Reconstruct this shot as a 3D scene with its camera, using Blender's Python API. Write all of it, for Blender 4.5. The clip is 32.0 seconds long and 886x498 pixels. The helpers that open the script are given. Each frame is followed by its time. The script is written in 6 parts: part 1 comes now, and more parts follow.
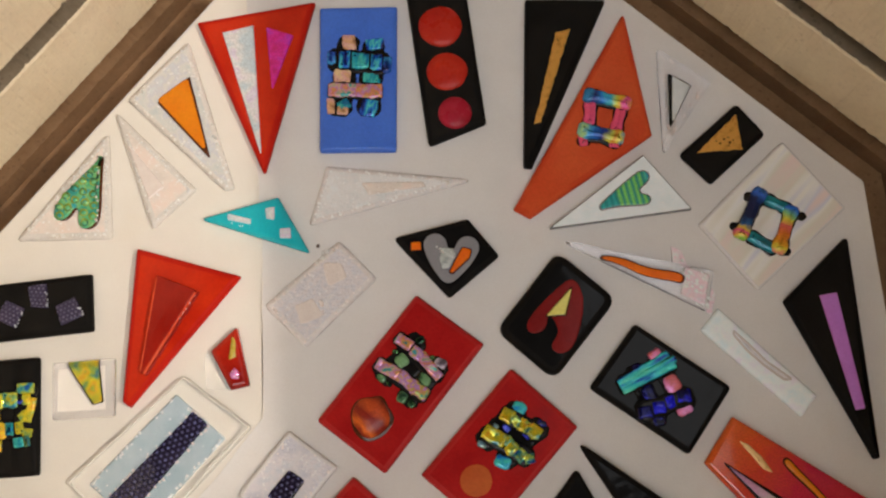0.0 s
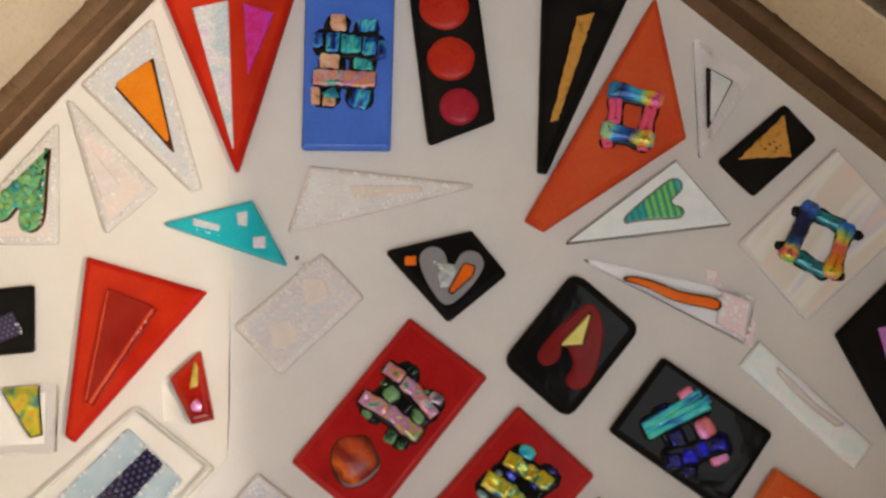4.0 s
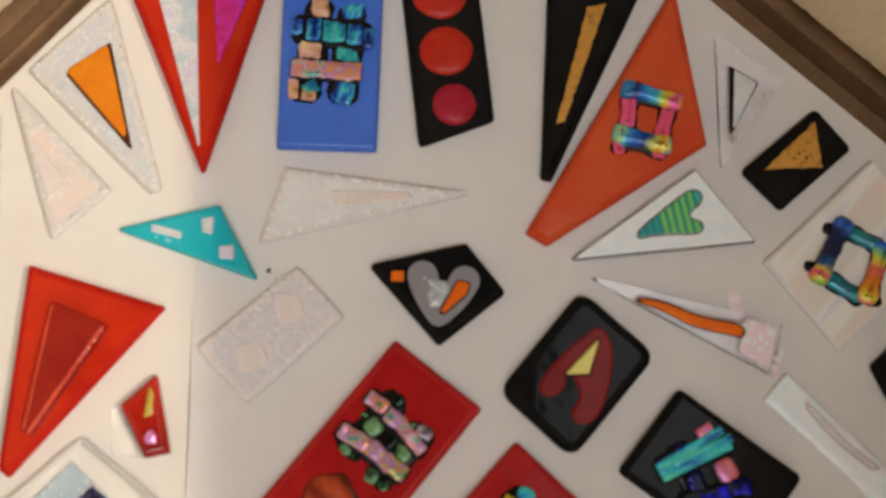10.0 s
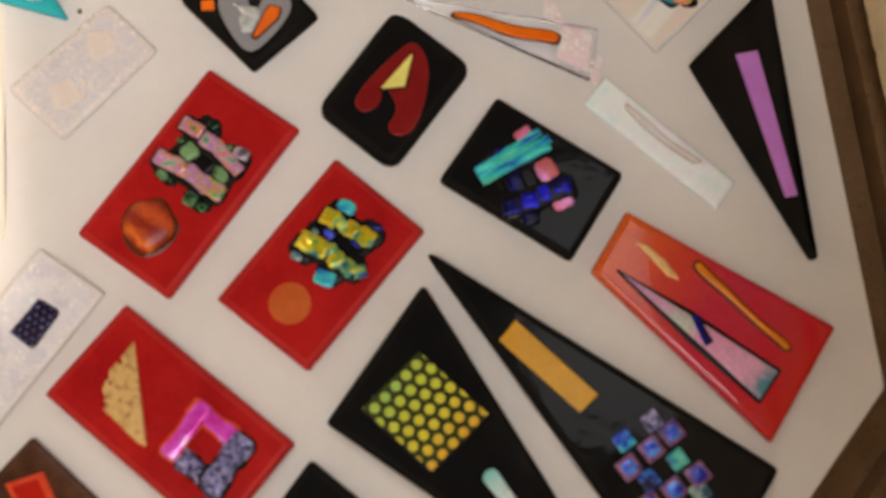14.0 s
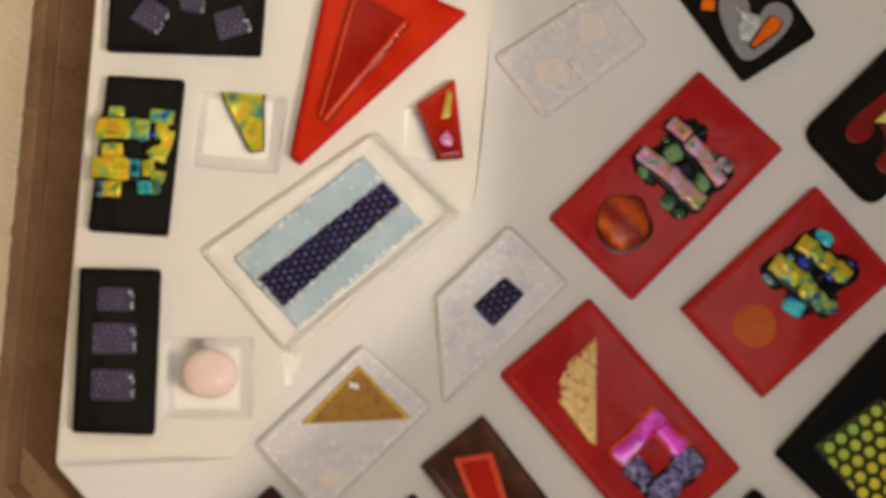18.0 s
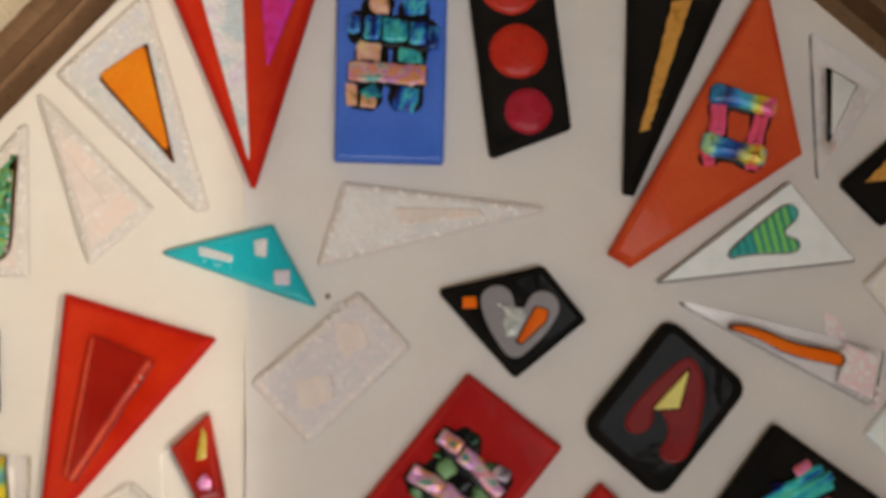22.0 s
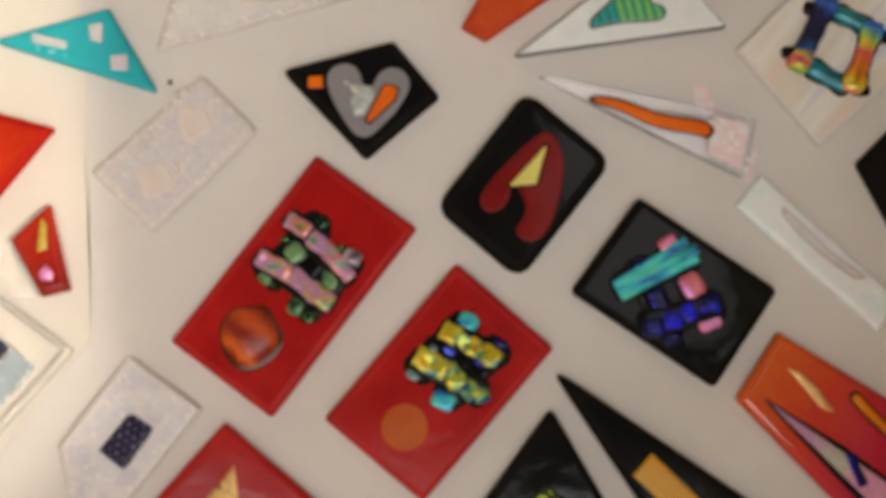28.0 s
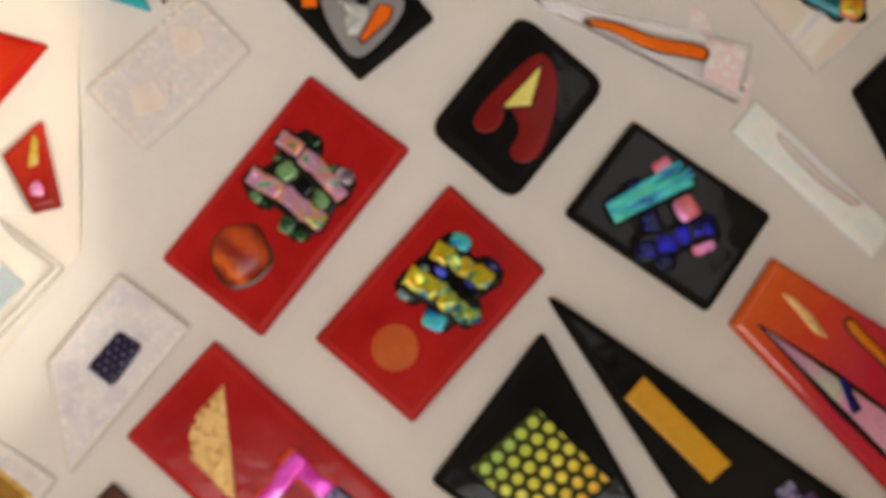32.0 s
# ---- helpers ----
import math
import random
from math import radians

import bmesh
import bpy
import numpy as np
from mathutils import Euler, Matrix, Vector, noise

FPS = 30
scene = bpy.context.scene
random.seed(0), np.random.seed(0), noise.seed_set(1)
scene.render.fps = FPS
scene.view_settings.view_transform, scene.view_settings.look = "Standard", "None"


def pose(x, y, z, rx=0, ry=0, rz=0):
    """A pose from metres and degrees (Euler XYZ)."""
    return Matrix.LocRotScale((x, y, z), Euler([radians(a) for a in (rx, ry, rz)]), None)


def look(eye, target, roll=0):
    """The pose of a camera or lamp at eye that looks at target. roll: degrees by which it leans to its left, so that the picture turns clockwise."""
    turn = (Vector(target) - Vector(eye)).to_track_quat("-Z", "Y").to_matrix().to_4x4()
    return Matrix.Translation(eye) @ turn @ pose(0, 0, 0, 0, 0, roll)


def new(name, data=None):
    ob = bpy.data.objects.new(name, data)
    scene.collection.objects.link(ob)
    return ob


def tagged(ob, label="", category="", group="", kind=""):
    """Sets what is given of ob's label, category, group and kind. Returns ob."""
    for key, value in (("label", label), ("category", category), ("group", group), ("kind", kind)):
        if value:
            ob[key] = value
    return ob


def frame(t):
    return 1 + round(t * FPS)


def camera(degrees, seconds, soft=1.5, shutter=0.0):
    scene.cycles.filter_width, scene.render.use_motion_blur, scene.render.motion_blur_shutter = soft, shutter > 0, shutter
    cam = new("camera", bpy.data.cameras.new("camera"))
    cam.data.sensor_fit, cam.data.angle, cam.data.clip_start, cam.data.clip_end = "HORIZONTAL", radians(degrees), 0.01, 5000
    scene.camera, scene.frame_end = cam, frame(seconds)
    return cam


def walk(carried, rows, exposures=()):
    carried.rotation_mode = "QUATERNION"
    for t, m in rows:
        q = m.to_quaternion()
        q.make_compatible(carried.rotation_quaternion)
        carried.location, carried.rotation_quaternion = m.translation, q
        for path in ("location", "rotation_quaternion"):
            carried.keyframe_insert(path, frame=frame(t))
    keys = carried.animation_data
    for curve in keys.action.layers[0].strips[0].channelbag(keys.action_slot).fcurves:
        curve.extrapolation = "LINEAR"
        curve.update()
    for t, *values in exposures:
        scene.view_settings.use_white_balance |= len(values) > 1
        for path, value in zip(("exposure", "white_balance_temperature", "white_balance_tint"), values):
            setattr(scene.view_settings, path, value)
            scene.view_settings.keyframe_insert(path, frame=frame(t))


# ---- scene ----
cam = camera(43.00, 32.0, soft=2.2)
# the lens stays focused a little beyond its first distance to the shelf
cam.data.dof.use_dof, cam.data.dof.focus_distance, cam.data.dof.aperture_fstop = True, 0.455, 10.5
# seconds, eye in millimetres, turn in degrees (tilt, lean, heading); identity looks straight down at the shelf
PATH = [
    (0.0, 0.1, 0.1, 450.0, 11.06, -0.03, -0.00),
    (0.5, 5.0, -3.3, 432.4, 12.03, -1.51, -0.45),
    (1.0, 0.7, 16.5, 428.6, 9.91, -0.92, 0.44),
    (1.5, 0.9, 14.4, 421.5, 9.99, -0.27, 1.19),
    (2.0, -3.1, 8.6, 414.7, 11.62, -0.45, 1.17),
    (2.5, 2.3, -1.4, 405.6, 12.98, -0.07, 0.86),
    (4.5, -3.7, 24.4, 386.8, 10.19, -0.78, 1.48),
    (5.0, -6.9, 22.4, 383.8, 10.77, -1.40, 1.69),
    (5.5, -4.5, 32.4, 380.5, 9.54, -1.39, 1.69),
    (6.0, -4.6, 33.5, 372.9, 9.77, -1.56, 1.57),
    (6.5, -5.7, 50.7, 365.4, 7.92, -1.16, 2.07),
    (7.0, -9.9, 37.2, 359.8, 10.19, -1.53, 2.67),
    (7.5, -7.3, 45.9, 359.1, 9.18, -1.33, 2.80),
    (8.0, -8.5, 38.5, 357.0, 10.66, -1.67, 3.18),
    (8.5, -9.5, 36.1, 352.0, 9.90, -1.48, 3.08),
    (9.0, -7.6, 30.2, 349.6, 11.06, -2.32, 2.25),
    (9.5, -6.7, 29.6, 349.9, 11.41, -2.09, 2.00),
    (10.0, -7.2, 28.1, 346.5, 11.39, -2.12, 1.89),
    (10.5, -4.0, 26.3, 346.7, 11.70, -2.20, 1.37),
    (11.0, 3.2, 20.4, 345.8, 11.74, -2.32, 0.89),
    (11.5, 14.2, 15.1, 346.5, 12.00, -1.94, -0.17),
    (12.0, 24.6, 9.1, 342.5, 11.94, -1.59, -0.92),
    (12.5, 37.7, 4.6, 338.7, 10.98, -1.19, -1.80),
    (13.0, 42.6, -12.5, 335.0, 11.01, -1.19, -2.15),
    (13.5, 49.8, -35.0, 331.9, 11.35, -1.43, -2.18),
    (15.5, 10.3, -71.2, 331.7, 6.38, -2.25, 0.38),
    (16.0, -7.7, -77.1, 329.9, 7.87, -1.59, 3.00),
    (16.5, -33.2, -73.9, 328.2, 7.26, -2.27, 4.63),
    (17.0, -56.7, -66.7, 326.0, 7.73, -2.02, 6.85),
    (17.5, -80.1, -56.8, 322.6, 7.65, -2.22, 8.09),
    (18.0, -83.1, -37.4, 323.9, 7.36, -1.89, 7.93),
    (18.5, -83.9, -23.9, 324.1, 8.40, -2.06, 7.41),
    (19.0, -87.0, -18.0, 323.0, 9.58, -2.47, 7.42),
    (19.5, -88.1, -8.6, 323.2, 10.15, -2.67, 7.29),
    (20.0, -80.2, 9.9, 322.5, 8.80, -2.38, 6.45),
    (20.5, -64.9, 36.5, 322.3, 6.68, -2.75, 4.84),
    (21.0, -47.3, 42.3, 321.6, 8.72, -2.56, 3.16),
    (21.5, -41.2, 51.9, 324.8, 8.14, -2.94, 2.42),
    (22.0, -34.5, 58.6, 320.4, 7.97, -3.12, 1.49),
    (22.5, -28.0, 70.3, 317.0, 6.81, -3.30, 1.25),
    (23.0, -21.2, 66.1, 318.9, 7.41, -3.25, 1.03),
    (23.5, -10.0, 67.2, 319.2, 6.97, -2.75, -0.04),
    (24.0, 1.5, 76.1, 316.0, 5.60, -2.61, -0.26),
    (24.5, 4.8, 74.9, 313.6, 5.53, -2.57, -0.42),
    (25.0, 8.2, 60.1, 309.0, 6.16, -1.95, -0.66),
    (25.5, 8.7, 56.0, 305.7, 5.00, -1.74, -0.73),
    (26.0, 7.0, 55.6, 305.1, 3.20, -1.66, -0.61),
    (26.5, 12.0, 32.7, 297.5, 5.56, -1.03, -0.46),
    (28.5, 17.1, 19.3, 307.6, 3.25, -1.30, -0.09),
    (29.0, 13.8, 10.4, 305.6, 3.47, -1.49, 0.53),
    (29.5, 16.9, 7.8, 301.3, 3.65, -2.01, 0.04),
    (30.0, 20.9, 14.8, 299.2, 3.40, -1.49, -0.24),
    (30.5, 15.6, 12.2, 296.7, 3.01, -1.67, 0.07),
    (31.0, 17.7, 8.7, 300.1, 2.57, -1.74, 0.32),
    (31.5, 24.8, -0.1, 302.6, 3.92, -1.70, -0.15),
    (32.0, 20.4, 1.2, 302.9, 3.94, -1.05, 0.37),
]
STOPS = [(0, -0.13, 6660, 12), (6, -0.08, 6691, 12), (9, -0.09, 6707, 12), (11, -0.02, 6718, 12), (12, 0.06, 6780, 13), (13, 0.2, 6830, 14), (15.5, 0.42, 6900, 12), (16.5, 0.3, 6881, 12), (17.0, 0.08, 6872, 12), (17.5, -0.04, 6862, 12), (18.2, -0.2, 6800, 9), (19, -0.26, 6740, 10), (20, -0.2, 6780, 10), (21, -0.3, 6805, 12), (22, -0.22, 6780, 12), (24, 0.0, 6840, 12), (26, 0.0, 6920, 13), (29, 0.12, 7000, 12), (32, 0.22, 7000, 12)]
walk(cam, [(t, pose(x / 1000, y / 1000, z / 1000, rx, ry, rz)) for t, x, y, z, rx, ry, rz in PATH], STOPS)

# ---- light: one lamp high to the side, one small ceiling panel, two added fill lamps ----
world = bpy.data.worlds.new("room_air")
scene.world = world
world.use_nodes = True
world.node_tree.nodes["Background"].inputs[0].default_value = (0.9, 0.86, 0.8, 1)
world.node_tree.nodes["Background"].inputs[1].default_value = 0.05


def lamp(name, kind, place, target, watts, colour, size, size_y=0.0):
    data = bpy.data.lights.new(name, kind)
    data.energy, data.color = watts, colour
    if kind == "AREA":
        data.shape, data.size, data.size_y = "RECTANGLE", size, size_y or size
    else:
        data.shadow_soft_size = size
    ob = new(name, data)
    ob.matrix_world = look(place, target)
    return ob


SIDE_LAMP = (1.452, -0.247, 2.0)
lamp("side_lamp_light", "POINT", SIDE_LAMP, (0, 0, 0), 119, (1.0, 0.92, 0.80), 0.035)
# Unseen bright ceiling patch, sized by the grey mirrored in black glass.
lamp("ceiling_panel_light", "AREA", (0.5, 0.28, 2.10), (0.5, 0.28, 0), 1.25, (0.92, 0.96, 1.0), 0.4, 0.62)
# Added fill lamps, placed where the flat glass tops don't mirror them.
lamp("south_fill_light", "AREA", (0.4, -0.75, 2.10), (0.4, -0.75, 0), 26, (0.89, 0.945, 1.0), 2.0, 0.8)
lamp("north_fill_light", "AREA", (0.1, 1.8, 2.10), (0.1, 1.8, 0), 72, (0.92, 0.96, 1.0), 2.0, 1.0)


# ---- materials ----
def material(name):
    m = bpy.data.materials.new(name)
    m.use_nodes = True
    t = m.node_tree
    return m, t, t.nodes["Principled BSDF"]


def node(t, kind, **sets):
    n = t.nodes.new(kind)
    for key, value in sets.items():
        n.inputs[key.replace("_", " ").title()].default_value = value
    return n


def place_in(t, stretch=None, turn=0.0):
    g = t.nodes.new("ShaderNodeNewGeometry").outputs["Position"]
    if stretch:
        m = t.nodes.new("ShaderNodeMapping")
        m.vector_type = "TEXTURE"
        m.inputs["Scale"].default_value = [1 / s for s in stretch]
        m.inputs["Rotation"].default_value = (0, 0, radians(turn))
        t.links.new(g, m.inputs["Vector"])
        return m.outputs["Vector"]
    return g


def noise_of(t, scale, detail=3.0, rough=0.55, where=None):
    n = node(t, "ShaderNodeTexNoise", scale=scale, detail=detail, roughness=rough)
    t.links.new(where or place_in(t), n.inputs["Vector"])
    return n.outputs["Fac"]


def cells_of(t, scale, feature="F1", out="Distance", where=None):
    n = t.nodes.new("ShaderNodeTexVoronoi")
    n.feature = feature
    n.inputs["Scale"].default_value = scale
    t.links.new(where or place_in(t), n.inputs["Vector"])
    return n.outputs[out]


def ramp(t, fac, stops, hard=False):
    r = t.nodes.new("ShaderNodeValToRGB")
    e = r.color_ramp.elements
    while len(e) < len(stops):
        e.new(0.5)
    for el, (at, c) in zip(e, stops):
        el.position, el.color = at, (*c, 1)
    if hard:
        r.color_ramp.interpolation = "CONSTANT"
    t.links.new(fac, r.inputs["Fac"])
    return r.outputs["Color"]


def bump(t, b, height, strength, distance):
    n = t.nodes.new("ShaderNodeBump")
    n.inputs["Strength"].default_value, n.inputs["Distance"].default_value = strength, distance
    t.links.new(height, n.inputs["Height"])
    t.links.new(n.outputs["Normal"], b.inputs["Normal"])
    return n


def mixed(t, fac, a, b, kind="MIX"):
    n = t.nodes.new("ShaderNodeMix")
    n.data_type, n.blend_type = "RGBA", kind
    for s, v in ((n.inputs["Factor"], fac), (n.inputs[6], a), (n.inputs[7], b)):
        if hasattr(v, "is_linked"):
            t.links.new(v, s)
        else:
            s.default_value = v if isinstance(v, float) else (*v, 1)
    return n.outputs[2]


def glass(name, light, dark, rough=0.07, wave=70.0, stain=0.35, relief=0.06, ior=1.38):
    """Opaque fused glass: two tones in slow clouds, fine speckle, a softly uneven fire-polished surface."""
    m, t, b = material(name)
    c = ramp(t, noise_of(t, wave), [(0.3, dark), (0.7, light)])
    speck = ramp(t, noise_of(t, 900, 2), [(0.35, (0.78, 0.78, 0.78)), (0.6, (1, 1, 1))])
    t.links.new(mixed(t, stain, c, speck, "MULTIPLY"), b.inputs["Base Color"])
    r = t.nodes.new("ShaderNodeMapRange")
    r.inputs["To Min"].default_value, r.inputs["To Max"].default_value = rough * 0.6, rough * 1.7
    t.links.new(noise_of(t, 160, 3), r.inputs["Value"])
    t.links.new(r.outputs[0], b.inputs["Roughness"])
    b.inputs["IOR"].default_value = ior
    bump(t, b, noise_of(t, 120, 2), relief, 0.002)
    return m


def dichroic(name, stops, scale=230.0, rough=0.22, metal=0.75, facets=330.0, relief=0.6, stretch=None, turn=0.0, shift=0.07, coat=0.25):
    """Metal-coated glass film: patches of colour and a crumpled, glinting surface."""
    m, t, b = material(name)
    n = noise_of(t, scale, 2, 0.5, place_in(t, stretch, turn))
    wide = t.nodes.new("ShaderNodeMapRange")
    wide.clamp = False
    for key, value in (("From Min", 0.3), ("From Max", 0.7), ("To Min", 0.25), ("To Max", 0.75)):
        wide.inputs[key].default_value = value
    t.links.new(n, wide.inputs["Value"])
    c = ramp(t, shifted(t, wide.outputs[0], shift), stops)
    film(t, b, c, metal, rough, facets, relief, coat)
    return m


def shifted(t, fac, shift):
    """A value moved by a chance amount of its own for each object."""
    who = t.nodes.new("ShaderNodeObjectInfo").outputs["Random"]
    r = t.nodes.new("ShaderNodeMapRange")
    r.inputs["To Min"].default_value, r.inputs["To Max"].default_value = -shift, shift
    t.links.new(who, r.inputs["Value"])
    add = t.nodes.new("ShaderNodeMath")
    t.links.new(fac, add.inputs[0])
    t.links.new(r.outputs[0], add.inputs[1])
    return add.outputs[0]


def film(t, b, c, metal, rough, facets, relief, coat=0.25):
    spark = ramp(t, noise_of(t, 1500, 1), [(0.4, (0.68, 0.68, 0.68)), (0.62, (1, 1, 1))])
    t.links.new(mixed(t, 0.6, c, spark, "MULTIPLY"), b.inputs["Base Color"])
    b.inputs["Metallic"].default_value, b.inputs["Roughness"].default_value = metal, rough
    b.inputs["Coat Weight"].default_value, b.inputs["Coat Roughness"].default_value = coat, 0.06
    b.inputs["Specular IOR Level"].default_value = 0.35
    h = t.nodes.new("ShaderNodeMath")
    h.operation = "ADD"
    t.links.new(cells_of(t, facets, "SMOOTH_F1"), h.inputs[0])
    t.links.new(noise_of(t, facets * 0.5, 2), h.inputs[1])
    bump(t, b, h.outputs[0], relief, 0.0012)


def graded(name, a, b, stops, metal=0.55, rough=0.2, relief=0.2, round_about=False, sway=0.12, coat=0.25):
    """A film or glass whose colour runs from a to b, or outwards from a as far as b."""
    m, t, s = material(name)
    a, b = Vector((*a, 0)) / 1000, Vector((*b, 0)) / 1000
    off = t.nodes.new("ShaderNodeVectorMath")
    off.operation = "SUBTRACT"
    off.inputs[1].default_value = a
    t.links.new(place_in(t), off.inputs[0])
    flat = t.nodes.new("ShaderNodeVectorMath")
    flat.operation = "MULTIPLY"
    flat.inputs[1].default_value = (1, 1, 0)
    t.links.new(off.outputs[0], flat.inputs[0])
    run = t.nodes.new("ShaderNodeVectorMath")
    if round_about:
        run.operation = "LENGTH"
        t.links.new(flat.outputs[0], run.inputs[0])
        k = 1 / (b - a).length
    else:
        run.operation = "DOT_PRODUCT"
        t.links.new(flat.outputs[0], run.inputs[0])
        run.inputs[1].default_value = (b - a) / (b - a).length_squared
        k = 1.0
    fac = t.nodes.new("ShaderNodeMath")
    fac.operation = "MULTIPLY_ADD"
    fac.inputs[1].default_value = k
    t.links.new(run.outputs["Value"], fac.inputs[0])
    wob = t.nodes.new("ShaderNodeMapRange")
    wob.inputs["To Min"].default_value, wob.inputs["To Max"].default_value = -sway, sway
    t.links.new(noise_of(t, 240, 2), wob.inputs["Value"])
    t.links.new(wob.outputs[0], fac.inputs[2])
    film(t, s, ramp(t, fac.outputs[0], stops), metal, rough, 300, relief, coat)
    return m


def clear(name, tint, rough, relief, ior=1.45):
    """Clear glass: it bends and reflects light; its surface is softly uneven."""
    m, t, b = material(name)
    t.links.new(ramp(t, noise_of(t, 120, 2), [(0.3, tuple(0.98 * v for v in tint)), (0.7, tint)]), b.inputs["Base Color"])
    b.inputs["Transmission Weight"].default_value = 1.0
    b.inputs["Roughness"].default_value, b.inputs["IOR"].default_value = rough, ior
    bump(t, b, noise_of(t, 160, 3), relief, 0.0012)
    return m


def opal(name, stops, sparkle=0.7, rough=0.12, relief=0.2, grain=420.0, wave=150.0, stretch=None, turn=0.0):
    """Milky glass, hardly darker than the paper; its small sparkles are white flecks put into the colour."""
    m, t, b = material(name)
    c = ramp(t, noise_of(t, wave, 3, 0.55, place_in(t, stretch, turn)), stops)
    if sparkle:
        g = ramp(t, noise_of(t, 700, 2, 0.6), [(0.62, (0, 0, 0)), (0.70, (sparkle, sparkle, sparkle))])
        c = mixed(t, g, c, (0.98, 0.96, 0.95))
    t.links.new(c, b.inputs["Base Color"])
    b.inputs["Roughness"].default_value = rough
    bump(t, b, noise_of(t, grain, 3), relief, 0.0012)
    return m


def powdery(name, light, dark, stain, wave, fine, pits=0.0, rough=0.9, depth=0.0008, grainy=0.6):
    """Kiln wash, fibre paper and firebrick: matt, blotched, with fine grain and pits."""
    m, t, b = material(name)
    c = ramp(t, noise_of(t, wave, 5, 0.6), [(0.3, dark), (0.68, light)])
    g = ramp(t, noise_of(t, fine, 3), [(0.3, (0.86, 0.84, 0.82)), (0.6, (1, 1, 1))])
    c = mixed(t, grainy, c, g, "MULTIPLY")
    spots = ramp(t, noise_of(t, 34, 2), [(0.62, (1, 1, 1)), (0.8, stain)])
    c = mixed(t, 0.5, c, spots, "MULTIPLY")
    h = noise_of(t, fine, 4)
    if pits:
        p = ramp(t, cells_of(t, fine * 0.6), [(0.05, (0, 0, 0)), (0.28, (1, 1, 1))])
        c = mixed(t, pits, c, p, "MULTIPLY")
        h = mixed(t, 0.5, h, p)
    t.links.new(c, b.inputs["Base Color"])
    b.inputs["Roughness"].default_value = rough
    b.inputs["Specular IOR Level"].default_value = 0.25
    bump(t, b, h, 0.5, depth)
    return m


def shiny(name, colour):
    """Tiny mirror-bright grains, each a little different."""
    m, t, b = material(name)
    t.links.new(ramp(t, noise_of(t, 500, 1), [(0.3, tuple(0.9 * v for v in colour)), (0.7, colour)]), b.inputs["Base Color"])
    b.inputs["Metallic"].default_value, b.inputs["Roughness"].default_value = 0.55, 0.28
    return m


def leaf(name, light, dark, holes, worn=None):
    """Crackled metal leaf with holes; worn gives two points between which the holes die away."""
    m, t, b = material(name)
    t.links.new(ramp(t, noise_of(t, 420, 4), [(0.28, dark), (0.5, light)]), b.inputs["Base Color"])
    fac = noise_of(t, 230, 4, 0.65, place_in(t, (1.6, 0.8, 1.0), 20))
    if worn:
        a, c = (Vector((*p, 0)) / 1000 for p in worn)
        run = t.nodes.new("ShaderNodeVectorMath")
        run.operation = "DOT_PRODUCT"
        run.inputs[1].default_value = (c - a) / (c - a).length_squared
        t.links.new(place_in(t), run.inputs[0])
        far = t.nodes.new("ShaderNodeMapRange")
        start = a.dot(c - a) / (c - a).length_squared
        for key, value in (("From Min", start), ("From Max", start + 1.0), ("To Min", -0.22), ("To Max", 0.16)):
            far.inputs[key].default_value = value
        t.links.new(run.outputs["Value"], far.inputs["Value"])
        add = t.nodes.new("ShaderNodeMath")
        t.links.new(fac, add.inputs[0])
        t.links.new(far.outputs[0], add.inputs[1])
        fac = add.outputs[0]
    t.links.new(ramp(t, fac, [(holes - 0.02, (0, 0, 0)), (holes + 0.01, (1, 1, 1))]), b.inputs["Alpha"])
    b.inputs["Metallic"].default_value, b.inputs["Roughness"].default_value = 0.6, 0.35
    bump(t, b, noise_of(t, 500, 4), 0.35, 0.0012)
    return m


WASH = powdery("kiln_wash", (0.805, 0.772, 0.748), (0.75, 0.712, 0.686), (0.93, 0.9, 0.86), 28, 1400, depth=0.00015, grainy=0.25)
PAPER = powdery("fibre_paper", (0.85, 0.795, 0.715), (0.80, 0.742, 0.66), (0.95, 0.9, 0.83), 30, 1700, depth=0.00015, grainy=0.25)
BRICK = powdery("cream_firebrick", (0.88, 0.755, 0.55), (0.80, 0.66, 0.465), (0.88, 0.79, 0.68), 40, 520, 0.08, depth=0.0012, grainy=0.35)
# Brown brick below the shelf; the gap's shade and warm bounce are in its colour.
GAP_BROWN = powdery("shaded_brown_firebrick", (0.34, 0.195, 0.10), (0.24, 0.135, 0.068), (0.6, 0.5, 0.4), 45, 520, 0.2, depth=0.0015)
# Brick inside the grooves, darker since the recess's shade is put into it.
SHADED_GROOVE = powdery("shaded_groove", (0.30, 0.23, 0.155), (0.20, 0.15, 0.10), (0.6, 0.5, 0.4), 60, 500, 0.3, depth=0.0015)
PLASTER = powdery("room_plaster", (0.13, 0.125, 0.12), (0.11, 0.105, 0.10), (0.95, 0.93, 0.9), 3, 200)
CONCRETE = powdery("concrete", (0.15, 0.145, 0.13), (0.11, 0.105, 0.10), (0.8, 0.8, 0.8), 3, 120)

RED = glass("red_glass", (0.63, 0.034, 0.008), (0.52, 0.018, 0.005), 0.12, ior=1.33)
RUBY = glass("ruby_glass", (0.50, 0.018, 0.016), (0.37, 0.010, 0.011), 0.12, stain=0.5, relief=0.1, ior=1.33)
CAB_RED = glass("soft_red_cabochon", (0.56, 0.032, 0.014), (0.46, 0.014, 0.010), 0.25, ior=1.3)
CAB_ROSE = glass("rosy_red_cabochon", (0.44, 0.018, 0.045), (0.36, 0.010, 0.022), 0.25, ior=1.3)
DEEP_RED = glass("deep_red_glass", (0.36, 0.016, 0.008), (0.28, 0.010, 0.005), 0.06)
